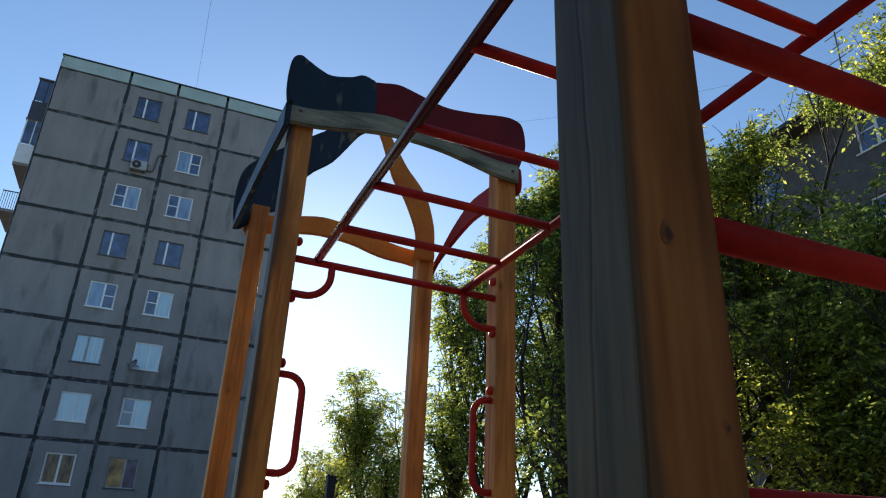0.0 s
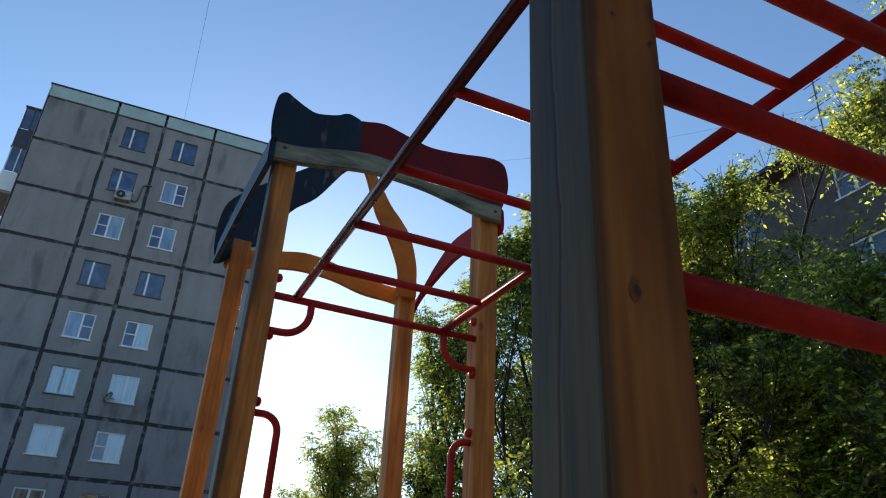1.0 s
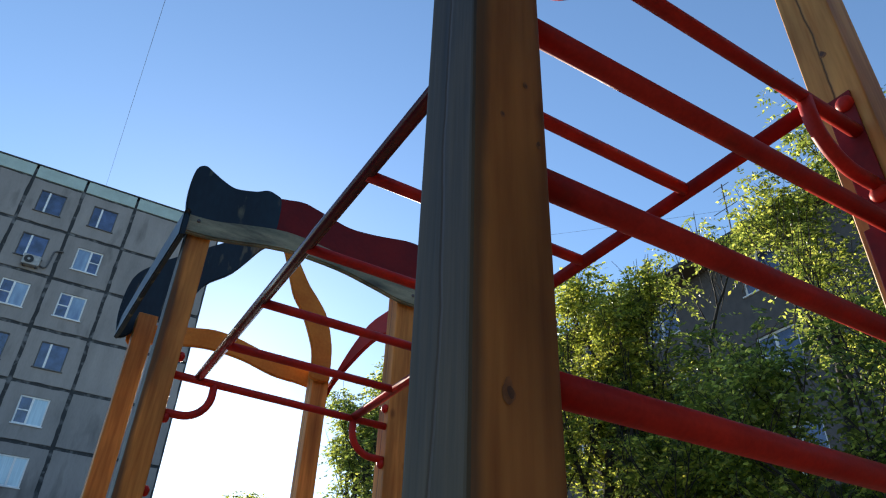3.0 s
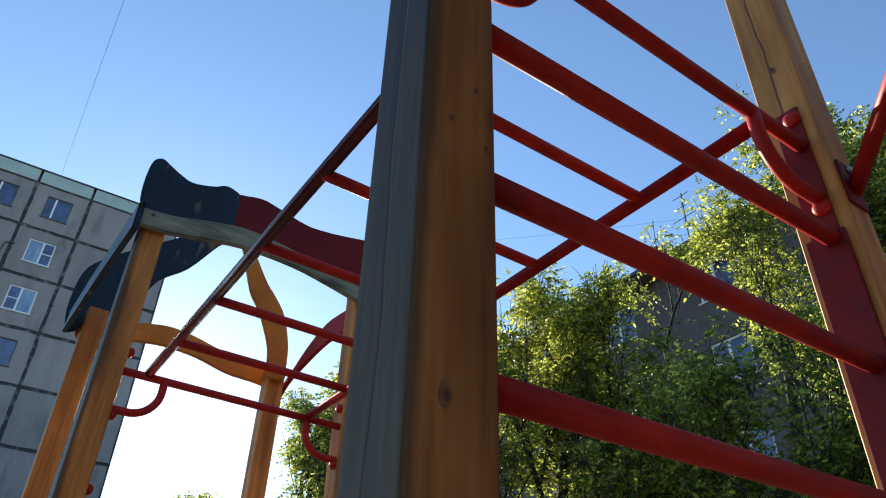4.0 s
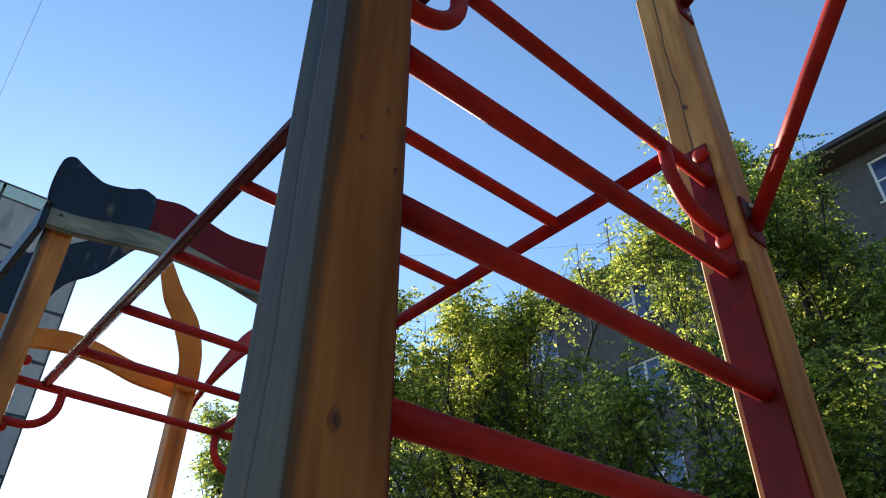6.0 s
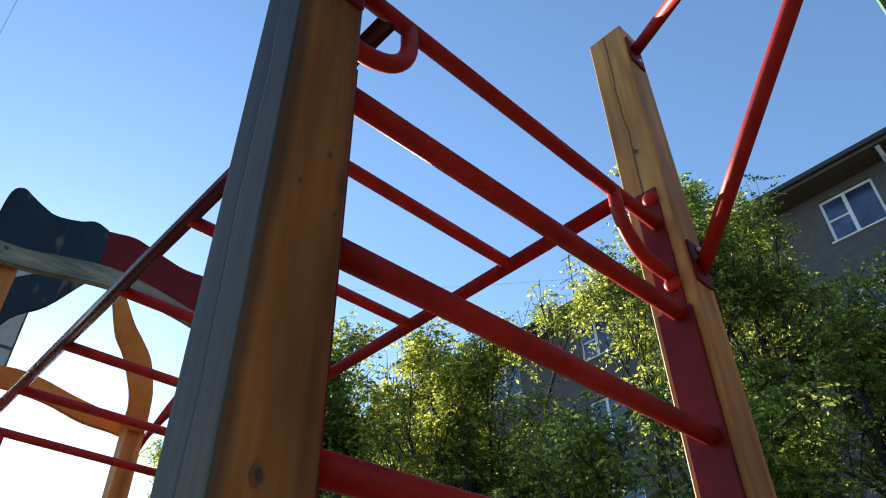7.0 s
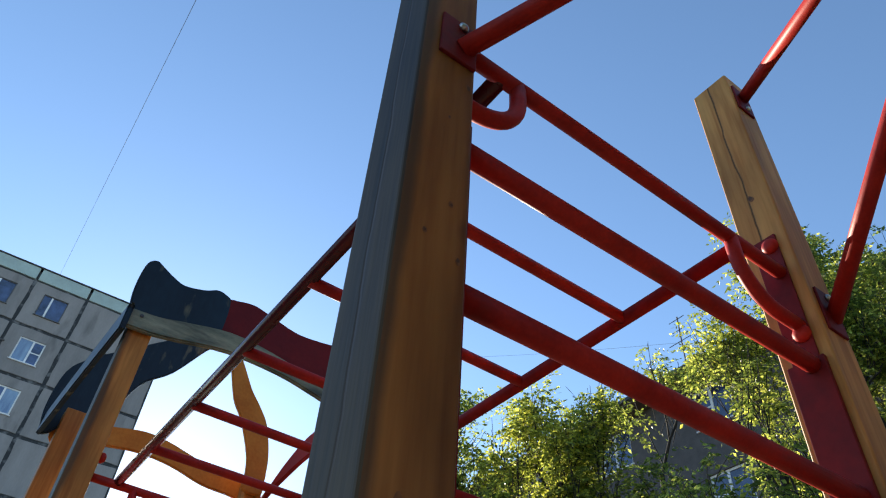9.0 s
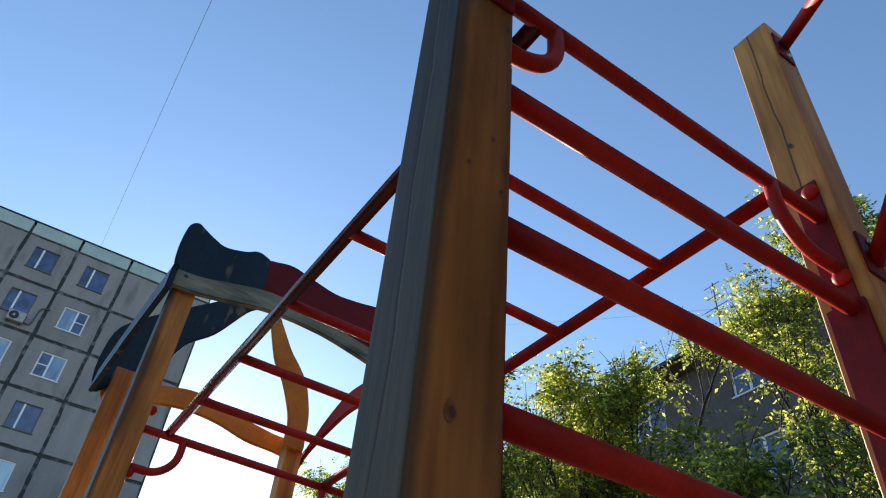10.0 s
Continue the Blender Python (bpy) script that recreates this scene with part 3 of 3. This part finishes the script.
        pts.append((face + sgn * (reach - r + r * math.cos(t)), y, z0 + r - r * math.sin(t)))
    pts.append((face - sgn * 0.003, y, z0))
    h = part("grab_handle", local(tube(pts, 0.0135), tower), RED, tower, "red bent tube grab handle", True)
    for zc in (z1 + 0.04, z0 - 0.04):
        part("cap_nut", local(dome((face + sgn * 0.008, y, zc), (sgn, 0, 0), 0.019, 0.014), tower), RED, h, "", True)


grab_handle(FL[0] + POST / 2, 1, 3.82, 1.475, 1.822, 0.094)
grab_handle(FR[0] - POST / 2, -1, 3.82, 1.466, 1.824, 0.080)

# ---- dark post beyond the tower ----
bx, by = -0.53 + 8 * math.sin(radians(14.45)), 1.24 + 8 * math.cos(radians(14.45))
bollard = thing("fence_post", "dark square steel post standing in the yard", "post", (bx, by, 0))
part("shaft", box(-0.045, 0.045, -0.045, 0.045, -0.1, 1.94, 0.008), BLACK, bollard)
part("cap", box(-0.05, 0.05, -0.05, 0.05, 1.942, 1.965, 0.005), BLACK, bollard)

# ---- the panel apartment building ----
A0 = radians(0.3)
B_ORIGIN = Vector((-2.26, 39.79, 0))
house = thing("apartment_building", "grey concrete panel apartment block with nine storeys and tarred joints", "building")
house.matrix_world = Matrix.Translation(B_ORIGIN) @ Matrix.Rotation(-A0, 4, "Z")
U = (-6.49, -2.80, -0.12, 2.73, 7.82)
Z = [25.70 - 2.893 * k for k in range(10)]
part("wall", box(U[0] + 0.02, U[-1] - 0.02, 0.26, 13, -0.3, 26.35), TAR, house, "core of the block, dark tarred joints showing")


def pierced_wall(u0, u1, z0, z1, holes, depth):
    """A wall sheet with real openings, made cell by cell."""
    us = sorted({u0, u1, *(h[0] for h in holes), *(h[1] for h in holes)})
    zs = sorted({z0, z1, *(h[2] for h in holes), *(h[3] for h in holes)})
    bm = bmesh.new()
    verts = {}

    def vert(u, z, y=0.0):
        key = (round(u, 4), y, round(z, 4))
        if key not in verts:
            verts[key] = bm.verts.new((u, y, z))
        return verts[key]

    for a, b in zip(us, us[1:]):
        for c, d in zip(zs, zs[1:]):
            m, q = (a + b) / 2, (c + d) / 2
            if any(h[0] < m < h[1] and h[2] < q < h[3] for h in holes):
                continue
            bm.faces.new((vert(a, c), vert(b, c), vert(b, d), vert(a, d)))
    for h in holes:
        c = ((h[0], h[2]), (h[1], h[2]), (h[1], h[3]), (h[0], h[3]))
        for i in range(4):
            p, q = c[i], c[(i + 1) % 4]
            bm.faces.new((vert(*p), vert(*q), vert(*q, depth), vert(*p, depth)))
    return bm


def panel_mesh(u0, u1, z0, z1, hole=None, depth=0.05):
    """A facade slab with slightly ragged edges, and an opening where it has a window."""
    rnd = random.Random(int(u0 * 1000) * 31 + int(z0 * 100))
    bm = bmesh.new()

    def edge(a, b, n):
        pts = []
        for k in range(n):
            t = k / n
            pts.append(((a[0] + (b[0] - a[0]) * t) + rnd.uniform(-0.022, 0.022), (a[1] + (b[1] - a[1]) * t) + rnd.uniform(-0.022, 0.022)))
        return pts

    g = 0.095
    c = ((u0 + g, z0 + g), (u1 - g, z0 + g), (u1 - g, z1 - g), (u0 + g, z1 - g))
    ring = edge(c[0], c[1], 7) + edge(c[1], c[2], 7) + edge(c[2], c[3], 7) + edge(c[3], c[0], 7)
    outer = [bm.verts.new((u, 0, z)) for u, z in ring]
    outer_b = [bm.verts.new((u, depth + 0.02, z)) for u, z in ring]
    n = len(outer)
    for i in range(n):
        bm.faces.new((outer[i], outer_b[i], outer_b[(i + 1) % n], outer[(i + 1) % n]))
    if hole:
        h0, h1, k0, k1 = hole
        inner = [bm.verts.new(p) for p in ((h0, 0, k0), (h1, 0, k0), (h1, 0, k1), (h0, 0, k1))]
        deep = [bm.verts.new((v.co.x, 0.2, v.co.z)) for v in inner]
        for i in range(4):
            j = (i + 1) % 4
            bm.faces.new((inner[i], inner[j], deep[j], deep[i]))
            seg = outer[i * 7:(i + 1) * 7] + [outer[((i + 1) * 7) % n]]
            bm.faces.new(seg + [inner[j], inner[i]])
    else:
        bm.faces.new(outer)
    bmesh.ops.recalc_face_normals(bm, faces=bm.faces[:])
    return bm


def window(parent, u0, u1, z0, z1, y, style):
    """Two-leaf window in its opening: frame, panes, sill."""
    fmat = WHITE if style in "wWcCve" else SHADOW_FRAME if style == "d" else OLD_FRAME
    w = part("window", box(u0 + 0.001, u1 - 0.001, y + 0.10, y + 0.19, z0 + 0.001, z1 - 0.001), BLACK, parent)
    f = 0.075 if style in "wWcCve" else 0.05
    cut = u0 + (u1 - u0) * (0.45 if style in "wcov" else 0.36 if style == "d" else 0.5 if style == "e" else 0.56)
    for bx in ((u0, u0 + f, z0, z1), (u1 - f, u1, z0, z1), (u0 + f, u1 - f, z0, z0 + f), (u0 + f, u1 - f, z1 - f, z1), (cut - 0.05, cut + 0.05, z0 + f, z1 - f)):
        mullion = style == "d" and bx[0] > u0 + f and bx[1] < u1 - f
        part("frame", box(bx[0], bx[1], y + 0.045, y + 0.098, bx[2], bx[3], 0.006, 1), WHITE if mullion else fmat, w)
    narrow = (u0 + f, cut - 0.05) if cut - u0 < u1 - cut else (cut + 0.05, u1 - f)
    wide = (cut + 0.05, u1 - f) if cut - u0 < u1 - cut else (u0 + f, cut - 0.05)
    narrow_mat = CURTAIN_SKY if style in "Co" else TREE_GLASS if style == "e" else GLASS
    part("pane", box(*narrow, y + 0.075, y + 0.085, z0 + f, z1 - f), narrow_mat, w)
    wide_mat = {"w": GLASS_PALE, "W": GLASS_PALE, "c": CURTAIN_SKY, "C": CURTAIN_SKY, "o": CURTAIN_SKY, "e": TREE_GLASS, "a": AMBER}.get(style, GLASS)
    part("pane", box(*wide, y + 0.075, y + 0.085, z0 + f, z1 - f), wide_mat, w)
    if style in "wWcv":
        zm = z0 + (z1 - z0) * 0.5
        part("frame", box(narrow[0], narrow[1], y + 0.05, y + 0.09, zm - 0.03, zm + 0.03, 0.004, 1), fmat, w)
    part("sill", box(u0 - 0.06, u1 + 0.06, y - 0.07, y + 0.05, z0 - 0.05, z0 - 0.002, 0.004, 1), SHADOW_FRAME if style in "doa" else WHITE, w)
    return w


STYLE = [("d", "d"), ("d", "W"), ("w", "w"), ("d", "d"), ("W", "c"), ("o", "C"), ("C", "c"), ("e", "a"), ("w", "W")]
for r in range(9):
    z1, z0 = Z[r], Z[r + 1]
    for c in range(4):
        hole = None
        if c in (1, 2):
            h0 = -2.15 if c == 1 else 0.63
            top = 25.04 - 2.885 * r
            hole = (h0, h0 + 1.32, top - 1.40, top)
        part("panel", panel_mesh(U[c], U[c + 1], z0, z1, hole), CONCRETE, house)
        if hole:
            window(house, *hole, 0.0, STYLE[r][c - 1])
openings = [(h0, h0 + 1.32, 25.04 - 2.885 * r - 1.40, 25.04 - 2.885 * r) for r in range(9) for h0 in (-2.15, 0.63)]
seal = pierced_wall(U[0] + 0.02, U[-1] - 0.02, -0.3, 26.3, openings, 0.2)
bmesh.ops.translate(seal, vec=(0, 0.05, 0), verts=seal.verts[:])
part("joint_seal", seal, TAR, house, "dark tarred joints between the slabs")
part("side_wall", box(U[0], U[0] + 0.018, 0.0, 13, -0.3, 26.3), CONCRETE, house)
part("side_wall", box(U[-1] - 0.018, U[-1], 0.0, 13, -0.3, 26.3), CONCRETE, house)
for c in range(4):
    part("parapet_slab", box(U[c] + 0.07, U[c + 1] - 0.07, -0.03, 0.2, 25.72, 26.5, 0.02, 1), PARAPET, house, "pale green parapet slab")
part("parapet_slab", box(U[0] + 0.02, U[0] + 0.055, -0.03, 0.2, 25.72, 26.5), PARAPET, house)
part("roof_edge", box(U[0] - 0.04, U[-1] + 0.04, -0.08, 13, 26.502, 26.58, 0.01, 1), ROOF_EDGE, house, "dark felt roof edge")
# balconies on the side wall
for k, (ztop, zlow, mat) in enumerate(((22.45, 19.75, WHITE), (25.2, 22.55, BALCONY), (17.95, 16.95, BALCONY))):
    b = part("balcony", box(U[0] - 0.98, U[0] - 0.02, 1.0, 4.2, zlow - 0.16, zlow), CONCRETE, house, "projecting balcony on the side wall")
    if k < 2:
        part("balustrade", box(U[0] - 0.96, U[0] - 0.02, 0.98, 1.03, zlow, zlow + 1.15), mat, b)
        part("balustrade", box(U[0] - 0.99, U[0] - 0.94, 1.0, 4.2, zlow, zlow + 1.15), mat, b)
        part("glazing", box(U[0] - 0.90, U[0] - 0.06, 1.0, 1.02, zlow + 1.2, ztop - 0.1), GLASS, b)
        for u in (U[0] - 0.96, U[0] - 0.5, U[0] - 0.08):
            part("glazing_bar", box(u, u + 0.06, 0.98, 1.03, zlow + 1.15, ztop), mat, b)
        part("canopy", box(U[0] - 1.02, U[0], 0.95, 4.25, ztop, ztop + 0.07), SHADOW_FRAME, b)
    else:
        for j in range(9):
            u = U[0] - 0.96 + j * 0.11
            part("baluster", box(u, u + 0.025, 1.0, 1.025, zlow, ztop), SHADOW_FRAME, b)
        part("handrail", box(U[0] - 0.98, U[0] - 0.02, 0.99, 1.04, ztop, ztop + 0.05), SHADOW_FRAME, b)

def on_facade(u, y, z):
    return house.matrix_world @ Vector((u, y, z))


ac = thing("air_conditioner", "grey outdoor air conditioner unit under a window", "air conditioner", on_facade(-1.25, -0.16, 20.50))
ac.rotation_euler = (0, 0, -A0)
part("casing", box(-0.42, 0.42, -0.16, 0.16, -0.29, 0.29, 0.03), OLD_FRAME, ac)
ring = bmesh.new()
bmesh.ops.create_cone(ring, cap_ends=True, segments=24, radius1=0.23, radius2=0.23, depth=0.03, matrix=Matrix.Translation((-0.12, -0.168, 0)) @ Matrix.Rotation(math.pi / 2, 4, "X"))
grille = part("fan_grille", ring, BLACK, ac, "dark round fan grille")
hub = bmesh.new()
bmesh.ops.create_cone(hub, cap_ends=True, segments=16, radius1=0.07, radius2=0.07, depth=0.03, matrix=Matrix.Translation((-0.12, -0.19, 0)) @ Matrix.Rotation(math.pi / 2, 4, "X"))
part("fan_hub", hub, OLD_FRAME, grille)
for u in (-0.3, 0.3):
    part("bracket", box(u - 0.02, u + 0.02, -0.14, 0.16, -0.36, -0.292), SHADOW_FRAME, ac)
pipe = [on_facade(u, -0.05, z) for u, z in ((-0.80, 20.4), (-0.62, 20.35), (-0.48, 20.5), (-0.42, 21.2), (-0.36, 21.45), (-0.1, 21.55), (0.05, 21.57))]
hose = tagged(new("coolant_pipe"), "dark insulated coolant pipe on the facade", "pipe")
part("hose", tube(smooth_line(pipe, 5), 0.045, 8), SHADOW_FRAME, hose, "", True)
dish = thing("satellite_dish", "small grey satellite dish beside a window", "satellite dish", on_facade(0.70, -0.35, 9.35))
dish.rotation_euler = (radians(68), 0, radians(-55))
bowl = bmesh.new()
bmesh.ops.create_circle(bowl, cap_ends=False, segments=24, radius=0.3)
rim = bowl.verts[:]
mid = [bowl.verts.new((v.co.x * 0.55, v.co.y * 0.55, -0.06)) for v in rim]
tip = bowl.verts.new((0, 0, -0.085))
for i in range(24):
    j = (i + 1) % 24
    bowl.faces.new((rim[i], rim[j], mid[j], mid[i]))
    bowl.faces.new((mid[i], mid[j], tip))
ret = bmesh.ops.solidify(bowl, geom=bowl.faces[:], thickness=0.012)
part("bowl", bowl, OLD_FRAME, dish, "", True)
part("arm", tube([(0, -0.28, -0.02), (0, -0.1, 0.32)], 0.012, 8), SHADOW_FRAME, dish)
part("mast", tube([(0, 0, -0.09), (0.05, 0.1, -0.36)], 0.02, 8), SHADOW_FRAME, dish)

# ---- the five-storey house behind the trees ----
X0, A1 = 17.43, radians(92.06)
R_ORIGIN = Vector((-0.43 + X0 * math.sin(A1) - 0.9 * math.cos(A1), 1.18 + X0 * math.cos(A1) + 0.9 * math.sin(A1), 0))
row_house = thing("brick_house", "dark grey five-storey house with deep eaves and white windows", "building")
row_house.matrix_world = Matrix.Translation(R_ORIGIN) @ Matrix.Rotation(-A1, 4, "Z")
wins = []
for u in (-27.9, -23.6, -19.3, -15.0, -10.75, -6.5, -2.22, 2.1, 6.4):
    for k in range(5):
        wins.append((u - 0.71, u + 0.71, 12.58 - 2.84 * k, 13.94 - 2.84 * k))


part("wall", pierced_wall(-30, 9, -0.3, 14.20, wins, 0.22), BRICK, row_house, "rough dark grey wall")
part("wall", box(-30, 9, 0.23, 11, -0.3, 14.19), BRICK, row_house)
for w in wins:
    window(row_house, *w, 0.02, "v")
part("eave", box(-30.6, 9.6, -0.75, 11.5, 14.21, 14.31), SOFFIT, row_house, "brown boarded eaves")
part("roof", box(-30.8, 9.8, -0.85, 11.7, 14.312, 14.47, 0.02, 1), SLATE, row_house, "dark sheet roof")
for u in (-0.95,):
    part("downpipe", tube([(u, -0.7, 14.18), (u, -0.45, 13.9), (u, -0.1, 13.5), (u, -0.1, 0.1)], 0.06, 10), OLD_FRAME, row_house, "grey rain pipe", True)


def on_row(u, y, z):
    return row_house.matrix_world @ Vector((u, y, z))


mast = thing("roof_antenna", "thin grey television aerial on the roof", "antenna", on_row(-12.25, 1.2, 14.47))
mast.rotation_euler = (0, 0, -A1)
part("mast", tube([(0, 0, 0), (0.05, 0, 3.7)], 0.028, 8), SHADOW_FRAME, mast)
for z, w in ((3.6, 0.36), (3.1, 0.3), (2.6, 0.55)):
    part("crossbar", tube([(-w, 0, z), (w, 0, z)], 0.016, 6), SHADOW_FRAME, mast)

# ---- trees ----
def tree(name, x, y, height, spread, leaf_count, mat, seed, low=0.13, leaf=0.064, label=""):
    """Tapered trunk with limbs, and a crown of pinnate sprays hung along the twigs."""
    rnd = random.Random(seed)
    t = thing(name, label or "leafy ash tree with narrow green leaves, some crowns tinted as sunlit", "tree", (x, y, 0), "trees of the yard")
    limbs = []

    def grow(start, d, length, r, level):
        pts, rad = [start], [r]
        p, v = start.copy(), d.normalized()
        steps = 7 if level < 2 else 5
        for k in range(steps):
            v = (v + Vector((rnd.uniform(-1, 1), rnd.uniform(-1, 1), rnd.uniform(-0.4, 0.7))) * (0.16 if level == 0 else 0.24)).normalized()
            p = p + v * length / steps
            pts.append(p.copy())
            rad.append(r * (1 - 0.8 * (k + 1) / steps) + 0.0022)
        limbs.append((level, pts, rad))
        if level < 3:
            count = (13, 8, 5)[level]
            for k in range(count):
                s = rnd.uniform(0.16 if level == 0 else 0.25, 1.0)
                i = min(int(s * steps), steps - 1)
                base = pts[i].lerp(pts[i + 1], s * steps - i)
                ang = rnd.uniform(0, math.tau)
                out = Vector((math.cos(ang), math.sin(ang), rnd.uniform(0.1, 0.8)))
                ln = length * (0.62 if level == 0 else 0.6) * (1.15 - 0.5 * s)
                grow(base, v * 0.35 + out, ln * rnd.uniform(0.6, 1.35), rad[i] * 0.45, level + 1)

    grow(Vector((0, 0, -0.15)), Vector((rnd.uniform(-0.1, 0.1), rnd.uniform(-0.1, 0.1), 1)), height * 0.78, 0.035 + height * 0.014, 0)
    # bring the grown limbs to the height and breadth that the tree has
    tall = max(p.z for _, pts, _ in limbs for p in pts)
    reach = sorted(math.hypot(p.x, p.y) for _, pts, _ in limbs for p in pts)
    kz, kr = (height - 0.12) / tall, spread / reach[int(len(reach) * 0.93)]
    for _, pts, _ in limbs:
        for p in pts:
            p.x, p.y, p.z = p.x * kr, p.y * kr, p.z * kz
            far = math.hypot(p.x, p.y)
            if far > spread * 0.85:
                k = (spread * 0.85 + (far - spread * 0.85) * 0.4) / far
                p.x, p.y = p.x * k, p.y * k
            if p.z > height * 0.86:
                p.z = height * 0.86 + (p.z - height * 0.86) * 0.55
    bm = bmesh.new()
    for level, pts, rad in limbs:
        if level and pts[-1].z < height * low or level == 3 and pts[-1].z > height * 0.9:
            continue
        sides = (10, 7, 5, 4)[level]
        one = tube(pts, rad, sides, False)
        me = bpy.data.meshes.new("tmp")
        one.to_mesh(me)
        one.free()
        bm.from_mesh(me)
        bpy.data.meshes.remove(me)
    part("trunk", bm, BARK, t, "grey-brown trunk and limbs", True)
    carriers = [(pts, level) for level, pts, rad in limbs if level >= 2]
    verts, faces = [], []
    weight = [rnd.random() ** 3 + 0.08 for _ in carriers]
    chosen = rnd.choices(carriers, weight, k=leaf_count // 7)
    sprays = leaf_count // 9
    for k in range(sprays):
        pts, level = chosen[k]
        i = min(int(rnd.random() ** 0.7 * (len(pts) - 1)), len(pts) - 2)
        base = pts[i].lerp(pts[i + 1], rnd.random())
        if base.z < height * low:
            continue
        ang = rnd.uniform(0, math.tau)
        d = Vector((math.cos(ang), math.sin(ang), rnd.uniform(-0.5, 0.7))).normalized()
        side = d.cross(Vector((0, 0, 1))).normalized()
        side = (side + Vector((rnd.uniform(-0.5, 0.5), rnd.uniform(-0.5, 0.5), rnd.uniform(-0.5, 0.5)))).normalized()
        ln = rnd.uniform(0.15, 0.30)
        base = base + d * rnd.uniform(0.0, 0.12)
        for j in range(9):
            s = (j // 2 + 1) / 5
            p = base + d * (ln * s) + Vector((0, 0, -0.10 * s * s))
            sg = 0 if j == 8 else (1 if j % 2 else -1)
            ax = (d * (0.6 if sg else 1.0) + side * sg + Vector((0, 0, rnd.uniform(-0.55, 0.1)))).normalized()
            wide = ax.cross(Vector((rnd.uniform(-1.8, 1.8), rnd.uniform(-1.8, 1.8), 1))).normalized()
            fold = ax.cross(wide)
            le = leaf * rnd.uniform(0.7, 1.25)
            wd = le * 0.27
            n = len(verts)
            verts += [p, p + ax * le * 0.42 + wide * wd + fold * wd * 0.35, p + ax * le - Vector((0, 0, le * 0.12)), p + ax * le * 0.42 - wide * wd + fold * wd * 0.35]
            faces += [(n, n + 1, n + 2), (n, n + 2, n + 3)]
    me = bpy.data.meshes.new("crown")
    me.from_pydata([tuple(v) for v in verts], [], faces)
    me.materials.append(mat)
    crown = new("crown", me)
    crown.parent = t
    tagged(crown, "loose crown of narrow green leaflets, on some trees tinted as sunlit")
    return t


def at(az, dist):
    return -0.45 + dist * math.sin(radians(az)), 1.2 + dist * math.cos(radians(az))


# bearing, distance, height, crown radius, leaflets, leaf, seed, where the crown begins
GROVE = [(12.3, 27, 5.3, 2.0, 10000, LEAF_SUNLIT, 20, 0.1), (14.4, 21, 4.7, 1.4, 16000, LEAF_SUNLIT, 15, 0.1), (16.6, 17, 5.6, 1.0, 18000, LEAF_SUNLIT, 34, 0.1), (19.0, 15.5, 5.0, 1.0, 16000, LEAF_SUNLIT, 35, 0.1),
         (23.9, 12.5, 6.7, 0.85, 19000, LEAF, 41, 0.13), (26.8, 11, 7.0, 1.05, 24000, LEAF, 26, 0.13), (31.8, 9.6, 7.2, 1.3, 30000, LEAF, 13, 0.13),
         (37, 9.0, 7.4, 1.2, 28000, LEAF, 18, 0.13), (42.3, 8.8, 7.65, 1.2, 30000, LEAF_SUNLIT, 11, 0.13), (47, 9.4, 7.55, 1.0, 22000, LEAF, 17, 0.13),
         (50.8, 8.0, 5.2, 1.2, 20000, LEAF_SUNLIT, 23, 0.13), (54.0, 9.2, 8.75, 1.05, 22000, LEAF, 24, 0.82), (60, 8.6, 8.6, 1.1, 26000, LEAF_SUNLIT, 12, 0.74),
         (65, 8.4, 8.9, 1.1, 28000, LEAF, 25, 0.4), (70.4, 8.6, 9.3, 0.95, 28000, LEAF, 19, 0.2), (79, 8.4, 6.9, 1.2, 22000, LEAF, 22, 0.13),
         (87.5, 8.5, 6.9, 1.4, 22000, LEAF_SUNLIT, 16, 0.13), (34.5, 7.6, 3.6, 1.2, 14000, LEAF, 27, 0.13), (53.5, 8.4, 5.7, 1.25, 24000, LEAF, 36, 0.13), (58, 7.4, 4.9, 1.3, 22000, LEAF, 28, 0.13), (67, 7.2, 4.6, 1.3, 16000, LEAF, 29, 0.13)]
for az, dist, h, spread, count, mat, seed, low in GROVE:
    x, y = at(az, dist)
    tree("tree", x, y, h, spread, count, mat, seed, low)

# ---- unseen plain wall added behind, dark so that it throws little light ----
tagged(mesh_object("unseen_wall_south", box(-45, 45, -24.4, -24, -0.3, 13), SLATE), "unseen dark wall, added to hold back light from behind", "wall", kind="structure")

# ---- overhead wires ----
def wire(start, end, sag, r, label):
    cu = bpy.data.curves.new("overhead_wire", "CURVE")
    cu.dimensions, cu.bevel_depth, cu.bevel_resolution = "3D", r, 2
    sp = cu.splines.new("POLY")
    line = [start.lerp(end, k / 32) - Vector((0, 0, sag * math.sin(math.pi * k / 32))) for k in range(33)]
    sp.points.add(len(line) - 1)
    for q, v in zip(sp.points, line):
        q.co = (*v, 1)
    cu.materials.append(WIRE)
    tagged(new("overhead_wire", cu), label, "wire")


r0 = B_ORIGIN + Vector((0.80, 0, 26.58))
r1 = Vector((-0.44 + 10 * math.sin(radians(-3.56)), 1.19 + 10 * math.cos(radians(-3.56)), 1.27 + 10 * math.tan(radians(55.47))))
wire(r0, r1 + (r1 - r0) * 0.9, 0.35, 0.006, "thin dark overhead wire from the roof")
wire(on_facade(7.7, 0.2, 26.58), on_row(-12.25, 1.2, 17.0), 1.5, 0.0045, "thin slack wire between two roofs")
